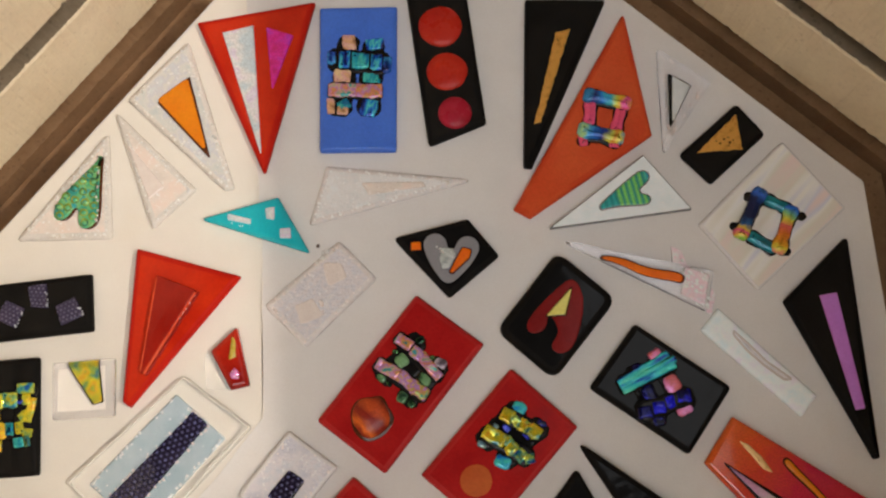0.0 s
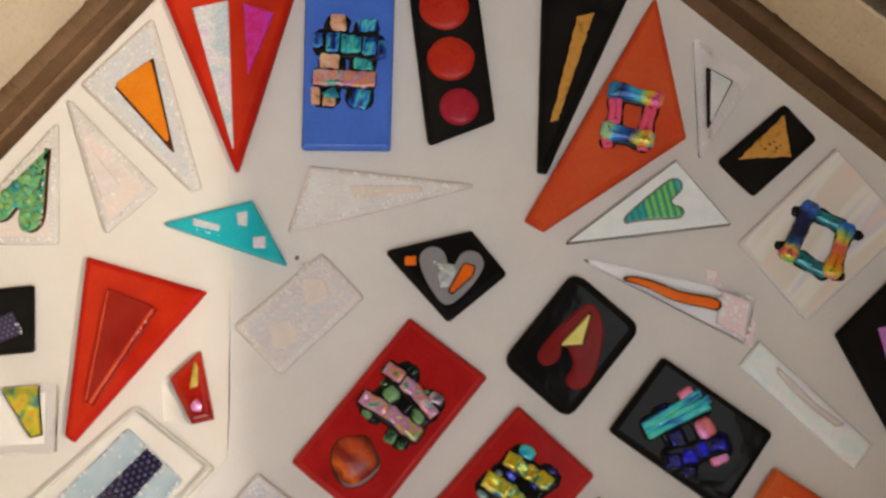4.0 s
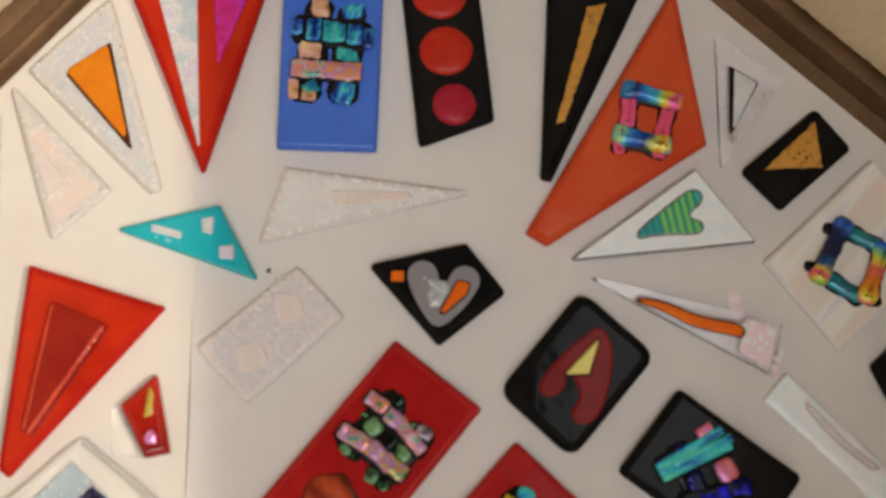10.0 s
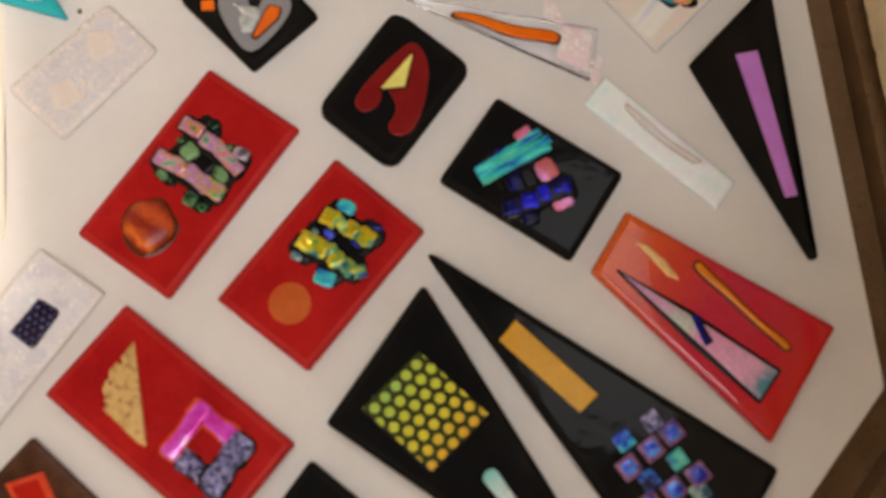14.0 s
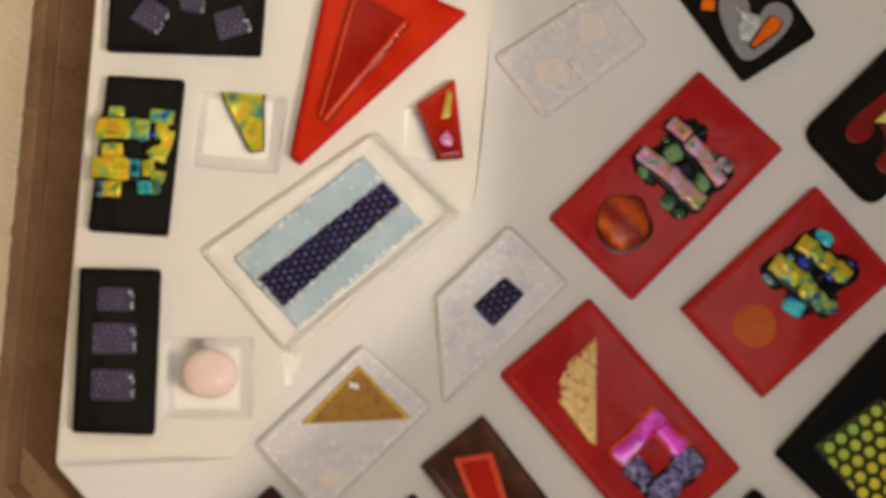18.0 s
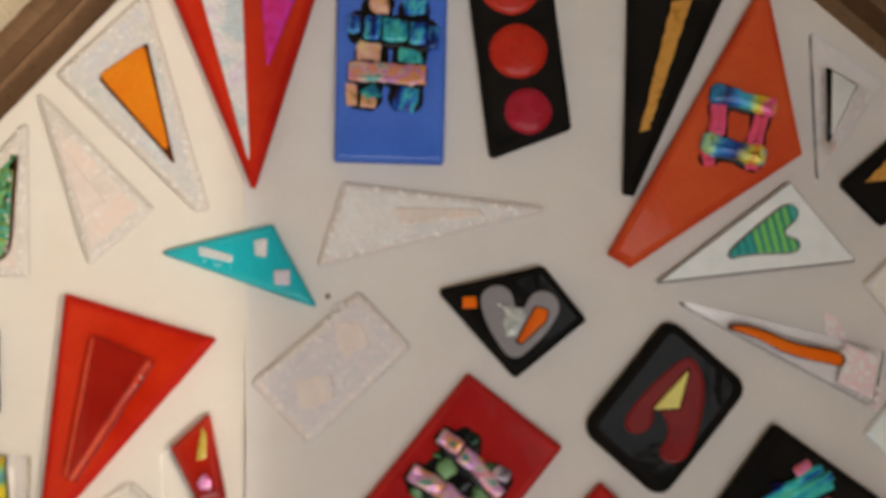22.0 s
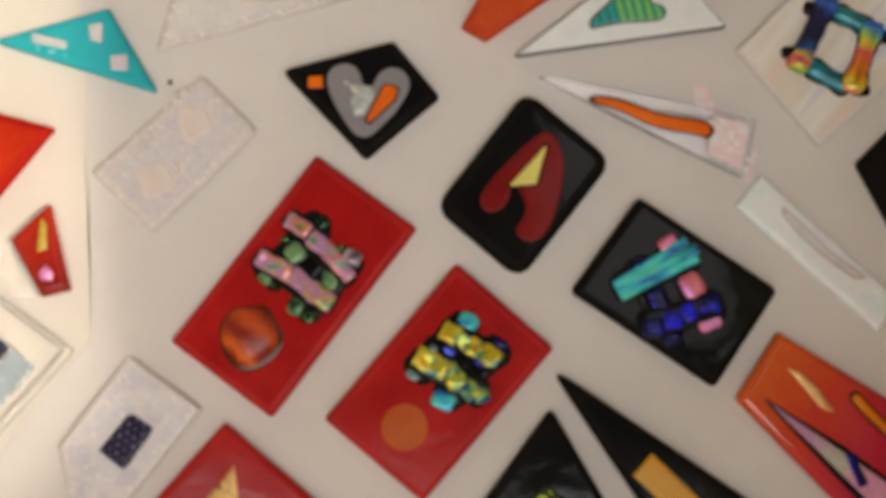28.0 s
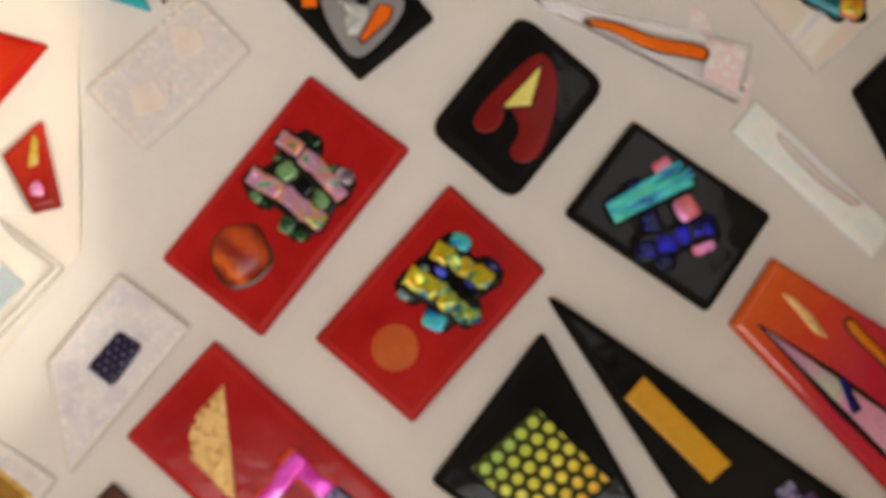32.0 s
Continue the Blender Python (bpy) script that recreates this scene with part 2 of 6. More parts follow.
SQUIGGLE = glass("deep_orange_glass", (0.94, 0.21, 0.010), (0.86, 0.13, 0.006), 0.15, ior=1.22)
EMBER = glass("ember_brown_glass", (0.10, 0.025, 0.006), (0.06, 0.014, 0.004), 0.1)
ORANGE_RED = glass("orange_red_glass", (0.72, 0.115, 0.034), (0.64, 0.062, 0.024), wave=40)
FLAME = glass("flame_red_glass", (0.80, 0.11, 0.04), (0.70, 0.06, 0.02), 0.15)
ORANGE = glass("orange_glass", (0.86, 0.27, 0.010), (0.78, 0.19, 0.006), 0.1)
RED_ORANGE = glass("red_orange_glass", (0.96, 0.21, 0.012), (0.88, 0.12, 0.008), 0.1, ior=1.3)
AMBER = glass("amber_glass", (0.74, 0.395, 0.020), (0.66, 0.325, 0.014), 0.15)
PALE_ORANGE = glass("soft_orange_glass", (0.60, 0.13, 0.026), (0.48, 0.075, 0.016), 0.35, ior=1.2)
BLUE = glass("blue_glass", (0.066, 0.195, 0.76), (0.055, 0.165, 0.68))
TEAL = glass("teal_glass", (0.012, 0.50, 0.58), (0.010, 0.44, 0.53))
BLACK = glass("black_glass", (0.0105, 0.010, 0.010), (0.0075, 0.007, 0.007), 0.07, relief=0.06, ior=1.25)
MAROON = glass("maroon_black_glass", (0.032, 0.009, 0.010), (0.020, 0.006, 0.007), 0.07, ior=1.25)
BROWN = glass("brown_glass", (0.112, 0.050, 0.028), (0.040, 0.013, 0.009), 0.09, wave=150, ior=1.3)
GREY = glass("grey_glass", (0.30, 0.29, 0.31), (0.26, 0.25, 0.27), 0.15)
HEART_RED = glass("dull_red_glass", (0.25, 0.016, 0.014), (0.19, 0.010, 0.010), 0.12, ior=1.25)
LEMON = glass("pale_yellow_glass", (0.86, 0.80, 0.24), (0.80, 0.70, 0.16), 0.15)
PURPLE = glass("lilac_purple_glass", (0.66, 0.27, 0.80), (0.58, 0.20, 0.70), 0.2)
PINK_CAB = opal("pink_cabochon", [(0.3, (0.82, 0.60, 0.55)), (0.7, (0.86, 0.68, 0.62))], 0.0, 0.05, 0.03)
MAGENTA = dichroic("magenta_film", [(0.3, (0.72, 0.02, 0.24)), (0.55, (0.84, 0.03, 0.40)), (0.75, (0.66, 0.05, 0.58))], metal=0.15)
SILVER = dichroic("opal_silver_film", [(0.3, (0.62, 0.72, 0.78)), (0.5, (0.86, 0.84, 0.84)), (0.62, (0.80, 0.70, 0.85)), (0.8, (0.86, 0.88, 0.90))], 120, 0.3, 0.1, 300, 0.4)
GOLD = leaf("gold_leaf", (0.80, 0.425, 0.095), (0.56, 0.26, 0.045), 0.34)
PALE_GOLD = leaf("pale_gold_leaf", (0.66, 0.40, 0.145), (0.30, 0.14, 0.035), 0.40, [(-43.6, -28.6), (-30.0, -29.6)])
SLIVER = leaf("sliver_gold_leaf", (0.84, 0.54, 0.23), (0.60, 0.32, 0.10), 0.38)
GILT = leaf("dull_gold_leaf", (0.34, 0.165, 0.024), (0.19, 0.080, 0.012), 0.26)
GILT_EDGE = leaf("gold_leaf_edge", (0.66, 0.42, 0.09), (0.44, 0.24, 0.04), 0.1)
STEEL = opal("silver_leaf", [(0.3, (0.64, 0.68, 0.70)), (0.7, (0.80, 0.82, 0.83))], 0.6, 0.3, 0.2)
WHITE_SILVER = opal("white_silver_glass", [(0.3, (0.84, 0.92, 0.94)), (0.7, (0.94, 0.98, 1.0))], 0.6, 0.25, 0.2, 900)
PEACH = dichroic("peach_film", [(0.28, (0.42, 0.20, 0.10)), (0.40, (0.90, 0.52, 0.28)), (0.54, (0.88, 0.48, 0.46)), (0.7, (0.93, 0.68, 0.38))], 300, 0.18, 0.2, 230, 0.8, (1.0, 0.35, 1.0), 60)
LILAC_PEACH = dichroic("lilac_peach_film", [(0.26, (0.06, 0.38, 0.30)), (0.36, (0.56, 0.54, 0.12)), (0.44, (0.84, 0.38, 0.20)), (0.52, (0.54, 0.27, 0.74)), (0.60, (0.76, 0.42, 0.66)), (0.68, (0.82, 0.46, 0.15)), (0.76, (0.08, 0.42, 0.46))], 300, 0.14, 0.25, 180, 1.2, shift=0.1, coat=0.5)
PEACOCK = dichroic("peacock_film", [(0.32, (0.004, 0.008, 0.06)), (0.43, (0.006, 0.05, 0.45)), (0.50, (0.02, 0.32, 0.85)), (0.56, (0.05, 0.66, 0.80)), (0.62, (0.02, 0.30, 0.66)), (0.72, (0.004, 0.02, 0.2))], 190, 0.2, 0.4, shift=0.12)
AQUA = dichroic("aqua_film", [(0.32, (0.004, 0.09, 0.55)), (0.42, (0.008, 0.44, 0.64)), (0.54, (0.03, 0.68, 0.62)), (0.7, (0.10, 0.76, 0.54))], 420, 0.18, 0.15, 300, 0.5, (1.0, 0.2, 1.0), -62)
AQUA_LOW = dichroic("deep_aqua_film", [(0.30, (0.004, 0.12, 0.38)), (0.42, (0.01, 0.36, 0.42)), (0.56, (0.03, 0.54, 0.44)), (0.7, (0.16, 0.68, 0.46))], 420, 0.18, 0.15, 300, 0.7, (1.0, 0.2, 1.0), -125)
INDIGO = dichroic("indigo_film", [(0.34, (0.002, 0.002, 0.08)), (0.44, (0.005, 0.005, 0.48)), (0.56, (0.014, 0.014, 1.0))], 210, 0.18, 0.1, coat=0.1)
NAVY = dichroic("navy_film", [(0.4, (0.003, 0.003, 0.03)), (0.7, (0.008, 0.008, 0.22))], 180)
ROSE = dichroic("rose_film", [(0.35, (0.74, 0.17, 0.20)), (0.5, (0.86, 0.24, 0.50)), (0.65, (0.90, 0.34, 0.78))], 180, 0.2, 0.2, 240, 0.4)
MOSS = dichroic("moss_green_film", [(0.35, (0.008, 0.025, 0.016)), (0.5, (0.045, 0.16, 0.06)), (0.66, (0.14, 0.30, 0.13))], 260)
YELLOW = dichroic("yellow_green_film", [(0.27, (0.03, 0.22, 0.26)), (0.36, (0.24, 0.44, 0.10)), (0.45, (0.60, 0.58, 0.03)), (0.56, (0.88, 0.66, 0.02)), (0.66, (0.86, 0.42, 0.015)), (0.76, (0.38, 0.56, 0.06))], 210, 0.12, 0.25, 150, 1.3, coat=0.8)
LIME_TEAL = dichroic("lime_and_teal_film", [(0.27, (0.01, 0.10, 0.40)), (0.37, (0.04, 0.34, 0.34)), (0.47, (0.26, 0.52, 0.14)), (0.60, (0.68, 0.64, 0.03)), (0.72, (0.22, 0.52, 0.20))], 270, 0.12, 0.25, 150, 1.3, coat=0.8)
GOLD_FILM = dichroic("gold_film", [(0.3, (0.66, 0.40, 0.03)), (0.5, (0.88, 0.66, 0.10)), (0.7, (0.92, 0.80, 0.30))], 260, 0.18, 0.5, 200, 0.6)
TILE_EDGE = dichroic("purple_pink_film", [(0.35, (0.10, 0.045, 0.19)), (0.6, (0.30, 0.11, 0.24))], 300, 0.25, 0.15, 240, 0.4)
TURQ = dichroic("turquoise_film", [(0.32, (0.002, 0.012, 0.10)), (0.41, (0.004, 0.06, 0.55)), (0.49, (0.015, 0.34, 0.78)), (0.56, (0.08, 0.72, 0.66)), (0.62, (0.01, 0.20, 0.78)), (0.72, (0.003, 0.02, 0.22))], 300, 0.16, 0.15, 220, 0.8, (1.0, 0.3, 1.0), -12)
TEAL_FILM = dichroic("teal_film", [(0.32, (0.004, 0.14, 0.42)), (0.46, (0.01, 0.42, 0.56)), (0.58, (0.06, 0.66, 0.58)), (0.72, (0.01, 0.24, 0.50))], 320, 0.18, 0.15, 220, 0.6, (1.0, 0.3, 1.0), -12)
DEEP_BLUE = dichroic("deep_blue_film", [(0.32, (0.003, 0.008, 0.06)), (0.48, (0.012, 0.08, 0.48)), (0.66, (0.04, 0.34, 0.80))], 260, 0.16, 0.15, 220, 0.8)
AQUA_BIT = dichroic("pale_aqua_film", [(0.3, (0.006, 0.18, 0.38)), (0.48, (0.03, 0.48, 0.48)), (0.7, (0.18, 0.68, 0.50))], 300, 0.18, 0.15, 220, 0.7)
COBALT = dichroic("cobalt_film", [(0.34, (0.004, 0.004, 0.06)), (0.5, (0.015, 0.02, 0.48)), (0.66, (0.06, 0.12, 0.92))], 260, 0.16, 0.15, 220, 0.6)
STEEL_BLUE = dichroic("steel_blue_film", [(0.35, (0.03, 0.08, 0.14)), (0.5, (0.16, 0.30, 0.36)), (0.66, (0.36, 0.50, 0.42))], 300, 0.18, 0.2, 220, 0.7)
TURQ_BRIGHT = dichroic("bright_turquoise_film", [(0.34, (0.006, 0.06, 0.62)), (0.46, (0.015, 0.36, 0.76)), (0.58, (0.06, 0.68, 0.66))], 180, 0.16, 0.12, 180, 0.4)
ROSE_PEACH = dichroic("rose_peach_film", [(0.27, (0.08, 0.30, 0.30)), (0.35, (0.74, 0.42, 0.10)), (0.43, (0.84, 0.33, 0.16)), (0.51, (0.78, 0.30, 0.30)), (0.58, (0.58, 0.28, 0.66)), (0.66, (0.86, 0.52, 0.32)), (0.74, (0.12, 0.44, 0.42))], 300, 0.14, 0.25, 180, 1.2, shift=0.1, coat=0.5)
LEAF_GREEN = dichroic("leaf_green_film", [(0.34, (0.02, 0.06, 0.03)), (0.46, (0.10, 0.25, 0.10)), (0.6, (0.22, 0.42, 0.19))], 240, 0.2, 0.2, 220, 0.6)
LILAC_GREY = dichroic("lilac_grey_film", [(0.34, (0.14, 0.11, 0.14)), (0.5, (0.42, 0.33, 0.40)), (0.66, (0.68, 0.55, 0.66))], 260, 0.2, 0.2, 220, 0.6)
FUCHSIA = dichroic("fuchsia_film", [(0.35, (0.80, 0.04, 0.48)), (0.52, (0.93, 0.10, 0.74)), (0.68, (0.96, 0.52, 0.92))], 130, 0.2, 0.3, 140, 0.5)
GLITTER_PURPLE = dichroic("purple_glitter_film", [(0.3, (0.02, 0.02, 0.05)), (0.5, (0.14, 0.13, 0.30)), (0.72, (0.40, 0.37, 0.62))], 620, 0.3, 0.4, 900)


CORAL = glass("coral_pink_glass", (0.93, 0.12, 0.30), (0.86, 0.10, 0.17), 0.18, ior=1.25)
SEA = dichroic("sea_teal_film", [(0.35, (0.004, 0.19, 0.26)), (0.65, (0.012, 0.40, 0.48))], 140, 0.22, 0.2, 120, 0.2)
SCALES = dichroic("green_scale_film", [(0.34, (0.04, 0.36, 0.32)), (0.5, (0.12, 0.52, 0.24)), (0.64, (0.26, 0.60, 0.22)), (0.76, (0.05, 0.42, 0.42))], 230, 0.24, 0.2, 190, 0.5, shift=0.05)
SCALE_RIM = dichroic("olive_scale_film", [(0.34, (0.03, 0.16, 0.10)), (0.5, (0.22, 0.36, 0.06)), (0.7, (0.42, 0.52, 0.08))], 300, 0.22, 0.2, 190, 0.4)
FROST = opal("ice_blue_film", [(0.35, (0.42, 0.53, 0.58)), (0.65, (0.51, 0.60, 0.64))], 0.25, 0.25, 0.3, 900)
ICE = graded("ice_stringer", *[(68.6, -55.1), (100.6, -95.7)], [(0.0, (0.22, 0.62, 0.62)), (0.09, (0.50, 0.74, 0.70)), (0.2, (0.72, 0.76, 0.74)), (0.48, (0.66, 0.74, 0.74)), (0.53, (0.04, 0.36, 0.62)), (0.62, (0.06, 0.42, 0.66)), (0.66, (0.66, 0.74, 0.72)), (1.0, (0.44, 0.62, 0.60))], 0.1, 0.25, 0.1, False, 0.03)
PURPLE_DOTS = glass("dark_purple_film", (0.055, 0.045, 0.085), (0.035, 0.028, 0.060), 0.15)
INK_DOTS = glass("ink_film", (0.019, 0.013, 0.034), (0.011, 0.008, 0.022), 0.15)
HONEY = graded("honeycomb_film", *[(36.2, -31.3), (62.5, -53.0)], [(0.0, (0.34, 0.64, 0.16)), (0.25, (0.62, 0.72, 0.07)), (0.55, (0.82, 0.72, 0.05)), (1.0, (0.88, 0.38, 0.02))], 0.1, 0.25, 0.15, False, 0.2)
HONEY_GROUND = glass("honeycomb_ground", (0.055, 0.065, 0.015), (0.03, 0.036, 0.010), 0.35, ior=1.15)
CLEAR = clear("clear_glass", (0.965, 0.935, 0.92), 0.03, 0.05)
RIM_CLEAR = clear("thick_clear_glass", (0.86, 0.85, 0.84), 0.03, 0.04)
PLATE = clear("clear_plate_glass", (0.80, 0.79, 0.77), 0.03, 0.04)
OPAL = opal("opal_glass", [(0.35, (0.75, 0.76, 0.76)), (0.5, (0.83, 0.80, 0.785)), (0.65, (0.84, 0.85, 0.85))], 0.9, 0.1, 0.45, 800)
OPAL_PINK = opal("pinkish_opal_glass", [(0.35, (0.75, 0.665, 0.60)), (0.5, (0.83, 0.735, 0.665)), (0.65, (0.86, 0.71, 0.63))], 0.9, 0.1, 0.45, 800)
OPAL_BLUE = opal("bluish_opal_glass", [(0.35, (0.60, 0.63, 0.62)), (0.48, (0.72, 0.70, 0.66)), (0.56, (0.64, 0.63, 0.66)), (0.68, (0.71, 0.75, 0.74))], 0.8, 0.1, 0.4, 800)
OPAL_LILAC = opal("lilac_opal_glass", [(0.35, (0.66, 0.64, 0.71)), (0.52, (0.80, 0.75, 0.78)), (0.7, (0.69, 0.70, 0.76))], 0.9, 0.12, 0.5, 800)
IRID = opal("iridescent_glass", [(0.30, (0.74, 0.80, 0.82)), (0.37, (0.90, 0.73, 0.69)), (0.44, (0.83, 0.79, 0.70)), (0.50, (0.92, 0.90, 0.86)), (0.55, (0.74, 0.74, 0.84)), (0.62, (0.93, 0.74, 0.70)), (0.70, (0.76, 0.86, 0.84))], 0.0, 0.08, 0.05, 60, 55, (1.0, 0.13, 1.0), -42)
PURPLE_STUD = dichroic("purple_dot_film", [(0.3, (0.10, 0.09, 0.165)), (0.7, (0.185, 0.165, 0.26))], 420, 0.25, 0.2, 600, 0.3)
INK_STUD = dichroic("blue_dot_film", [(0.3, (0.07, 0.06, 0.14)), (0.55, (0.12, 0.11, 0.25)), (0.75, (0.20, 0.21, 0.45))], 420, 0.25, 0.25, 600, 0.3)
GLINT = shiny("glitter_grain", (0.98, 0.97, 0.95))
ROSE_GLINT = shiny("rosy_glitter_grain", (0.98, 0.88, 0.84))
BLUE_GLINT = shiny("bluish_glitter_grain", (0.80, 0.86, 0.98))
PEARL = opal("pearly_film", [(0.35, (0.90, 0.82, 0.86)), (0.5, (0.97, 0.72, 0.78)), (0.65, (0.93, 0.92, 0.90))], 0.9, 0.12, 0.5, 700, 300)
ICE_WHITE = opal("icy_white_glass", [(0.35, (0.82, 0.95, 1.0)), (0.5, (0.92, 0.985, 1.0)), (0.65, (0.91, 0.89, 1.0))], 0.6, 0.2, 0.25, 500)
AZURE = dichroic("azure_film", [(0.36, (0.02, 0.03, 0.44)), (0.5, (0.03, 0.10, 0.82)), (0.64, (0.08, 0.30, 0.95))], 300, 0.22, 0.1, 240, 0.5)
TAN_EDGE = glass("tan_glass_edge", (0.80, 0.755, 0.70), (0.70, 0.65, 0.60), 0.1)
EDGE = glass("greyish_glass_edge", (0.84, 0.81, 0.80), (0.77, 0.735, 0.73), 0.1)
DARK_EDGE = glass("dark_glass_edge", (0.26, 0.25, 0.25), (0.16, 0.16, 0.16), 0.08)
# Edges of the clear squares, tinted grey for shade that refraction leaves there.
CLEAR_EDGE_SHADE = clear("shaded_clear_edge", (0.48, 0.46, 0.47), 0.05, 0.05)
PALE_RIM = glass("pale_glass_rim", (0.87, 0.825, 0.75), (0.81, 0.765, 0.69), 0.12)
FAINT_EDGE = clear("faint_glass_edge", (0.90, 0.87, 0.86), 0.05, 0.05)
# Plate edge with the dark line of its edge shadow put into the tint.
PLATE_EDGE_SHADE = clear("shaded_plate_edge", (0.68, 0.66, 0.62), 0.05, 0.05)
WEDGE_EDGE = clear("wedge_glass_edge", (0.80, 0.78, 0.77), 0.05, 0.05)
OPAL_MAUVE = opal("mauve_opal_glass", [(0.35, (0.67, 0.635, 0.665)), (0.48, (0.76, 0.695, 0.695)), (0.58, (0.68, 0.655, 0.69)), (0.72, (0.79, 0.745, 0.74))], 0.7, 0.12, 0.5, 800, 210)
PATCH = opal("pink_patch_glass", [(0.35, (0.79, 0.685, 0.635)), (0.65, (0.83, 0.735, 0.68))], 0.25, 0.15, 0.3, 800, 260)
FUZZY = opal("frosted_edge", [(0.35, (0.74, 0.67, 0.64)), (0.5, (0.79, 0.73, 0.70)), (0.65, (0.71, 0.68, 0.68))], 0.5, 0.2, 0.5, 600, 420)
CRYSTAL = opal("greyish_crystal", [(0.35, (0.34, 0.38, 0.38)), (0.65, (0.60, 0.64, 0.63))], 0.9, 0.08, 0.4, 500, 400)
LOOP = glass("pinkish_grey_loop", (0.70, 0.63, 0.60), (0.60, 0.53, 0.50), 0.1)
RED_RIM = glass("worn_red_rim", (0.56, 0.022, 0.010), (0.46, 0.014, 0.007), 0.35, ior=1.12)
RUBY_RIM = glass("worn_ruby_rim", (0.52, 0.026, 0.022), (0.42, 0.016, 0.016), 0.3, ior=1.2)
BLACK_RIM = glass("worn_black_rim", (0.012, 0.0105, 0.0095), (0.008, 0.007, 0.0065), 0.4, ior=1.12)
ORANGE_RIM = glass("worn_orange_rim", (0.68, 0.10, 0.03), (0.58, 0.055, 0.02), 0.35, ior=1.12)
RIMS = {ORANGE_RED: ORANGE_RIM, RED: RED_RIM, RUBY: RUBY_RIM, BLACK: BLACK_RIM}
SPECK = glass("dark_crumb", (0.26, 0.20, 0.16), (0.14, 0.11, 0.09), 0.5)


# ---- mesh makers (plan in millimetres, on the shelf's top at z = 0) ----
def ring_rounded(corners, r, steps=5):
    """The outline of a polygon with its corners rounded to r, anticlockwise."""
    pts = [Vector(c) for c in corners]
    if sum(a.x * b.y - b.x * a.y for a, b in zip(pts, pts[1:] + pts[:1])) < 0:
        pts.reverse()
    out = []
    for n, p in enumerate(pts):
        a, b = pts[n - 1] - p, pts[(n + 1) % len(pts)] - p
        half = a.angle(b) / 2
        cut = min(r / math.tan(half), 0.45 * a.length, 0.45 * b.length)
        s, e = p + a.normalized() * cut, p + b.normalized() * cut
        for k in range(steps + 1):
            u = k / steps
            out.append((1 - u) ** 2 * s + 2 * u * (1 - u) * p + u * u * e)
    return out


def inset(ring, d):
    out = []
    for n, p in enumerate(ring):
        a, b = p - ring[n - 1], ring[(n + 1) % len(ring)] - p
        na, nb = Vector((-a.y, a.x)).normalized(), Vector((-b.y, b.x)).normalized()
        m = na + nb
        if m.length < 1e-6:
            m = na
        m.normalize()
        out.append(p + m * d / max(m.dot(na), 0.5))
    return out


def corner_inset(corners, d):
    """The polygon moved inwards by d, its corners kept sharp."""
    pts = [Vector(c) for c in corners]
    if sum(a.x * b.y - b.x * a.y for a, b in zip(pts, pts[1:] + pts[:1])) < 0:
        pts.reverse()
    out = []
    for n, p in enumerate(pts):
        a, b = (p - pts[n - 1]).normalized(), (pts[(n + 1) % len(pts)] - p).normalized()
        na, nb = Vector((-a.y, a.x)), Vector((-b.y, b.x))
        m = (na + nb).normalized()
        out.append(p + m * d / max(m.dot(na), 0.16))
    return out


def slab(ring, h, e, z0=0.0, dome=0.0, wobble=0.0, r=None, edged=False):
    """A slab with softly rounded upper edges; dome raises its middle. With r the outline is a list of corners, rounded to r."""
    bm = bmesh.new()
    if r is not None:
        corners = ring

        def inner(d):
            out = ring_rounded(corner_inset(corners, d), max(r - d, 0.25))
            return [p + Vector((noise.noise((p.x * 0.23, p.y * 0.23, 1.0)), noise.noise((p.x * 0.23, p.y * 0.23, 7.0)))) * wobble for p in out]
    else:

        def inner(d):
            return inset(ring, d)
    steps = [(0.25 * e, 0.0), (0.0, 0.28 * h), (0.06 * e, 0.6 * h), (0.3 * e, 0.86 * h), (0.7 * e, 0.975 * h), (1.25 * e, h)]
    rows = []
    for d, z in steps:
        rows.append([bm.verts.new((p.x / 1000, p.y / 1000, (z0 + z) / 1000)) for p in inner(d)])
    if dome:
        last = inner(1.25 * e)
        mid = sum(last, Vector((0, 0))) / len(last)
        for s, z in ((0.8, 0.45), (0.5, 0.85), (0.2, 1.0)):
            rows.append([bm.verts.new(((mid.x + (p.x - mid.x) * s) / 1000, (mid.y + (p.y - mid.y) * s) / 1000, (z0 + h + dome * z) / 1000)) for p in last])
    k = len(rows[0])
    for band, (a, b) in enumerate(zip(rows, rows[1:])):
        for n in range(k):
            f = bm.faces.new((a[n], a[(n + 1) % k], b[(n + 1) % k], b[n]))
            f.material_index = int(edged and band < 5)
    for f in bm.faces:
        f.smooth = True
    bm.faces.new(rows[-1]).smooth = bool(dome)
    bm.faces.new(rows[0][::-1])
    return bm


def part(name, bm, mat, parent=None, label=""):
    """Links a bmesh as one mesh object, under a thing or a part."""
    me = bpy.data.meshes.new(name)
    bm.to_mesh(me)
    bm.free()
    me.materials.append(mat)
    ob = new(name, me)
    if parent:
        ob.parent = parent
        ob.matrix_parent_inverse = Matrix.Translation(parent_place(parent)).inverted()
    if label:
        ob["label"] = label
    return ob


def parent_place(ob):
    place = Vector((0, 0, 0))
    while ob and ob.type == "EMPTY":
        place, ob = place + ob.location, ob.parent
    return place


ON = 0.7
GROUP = "fused glass pieces on the kiln shelf"


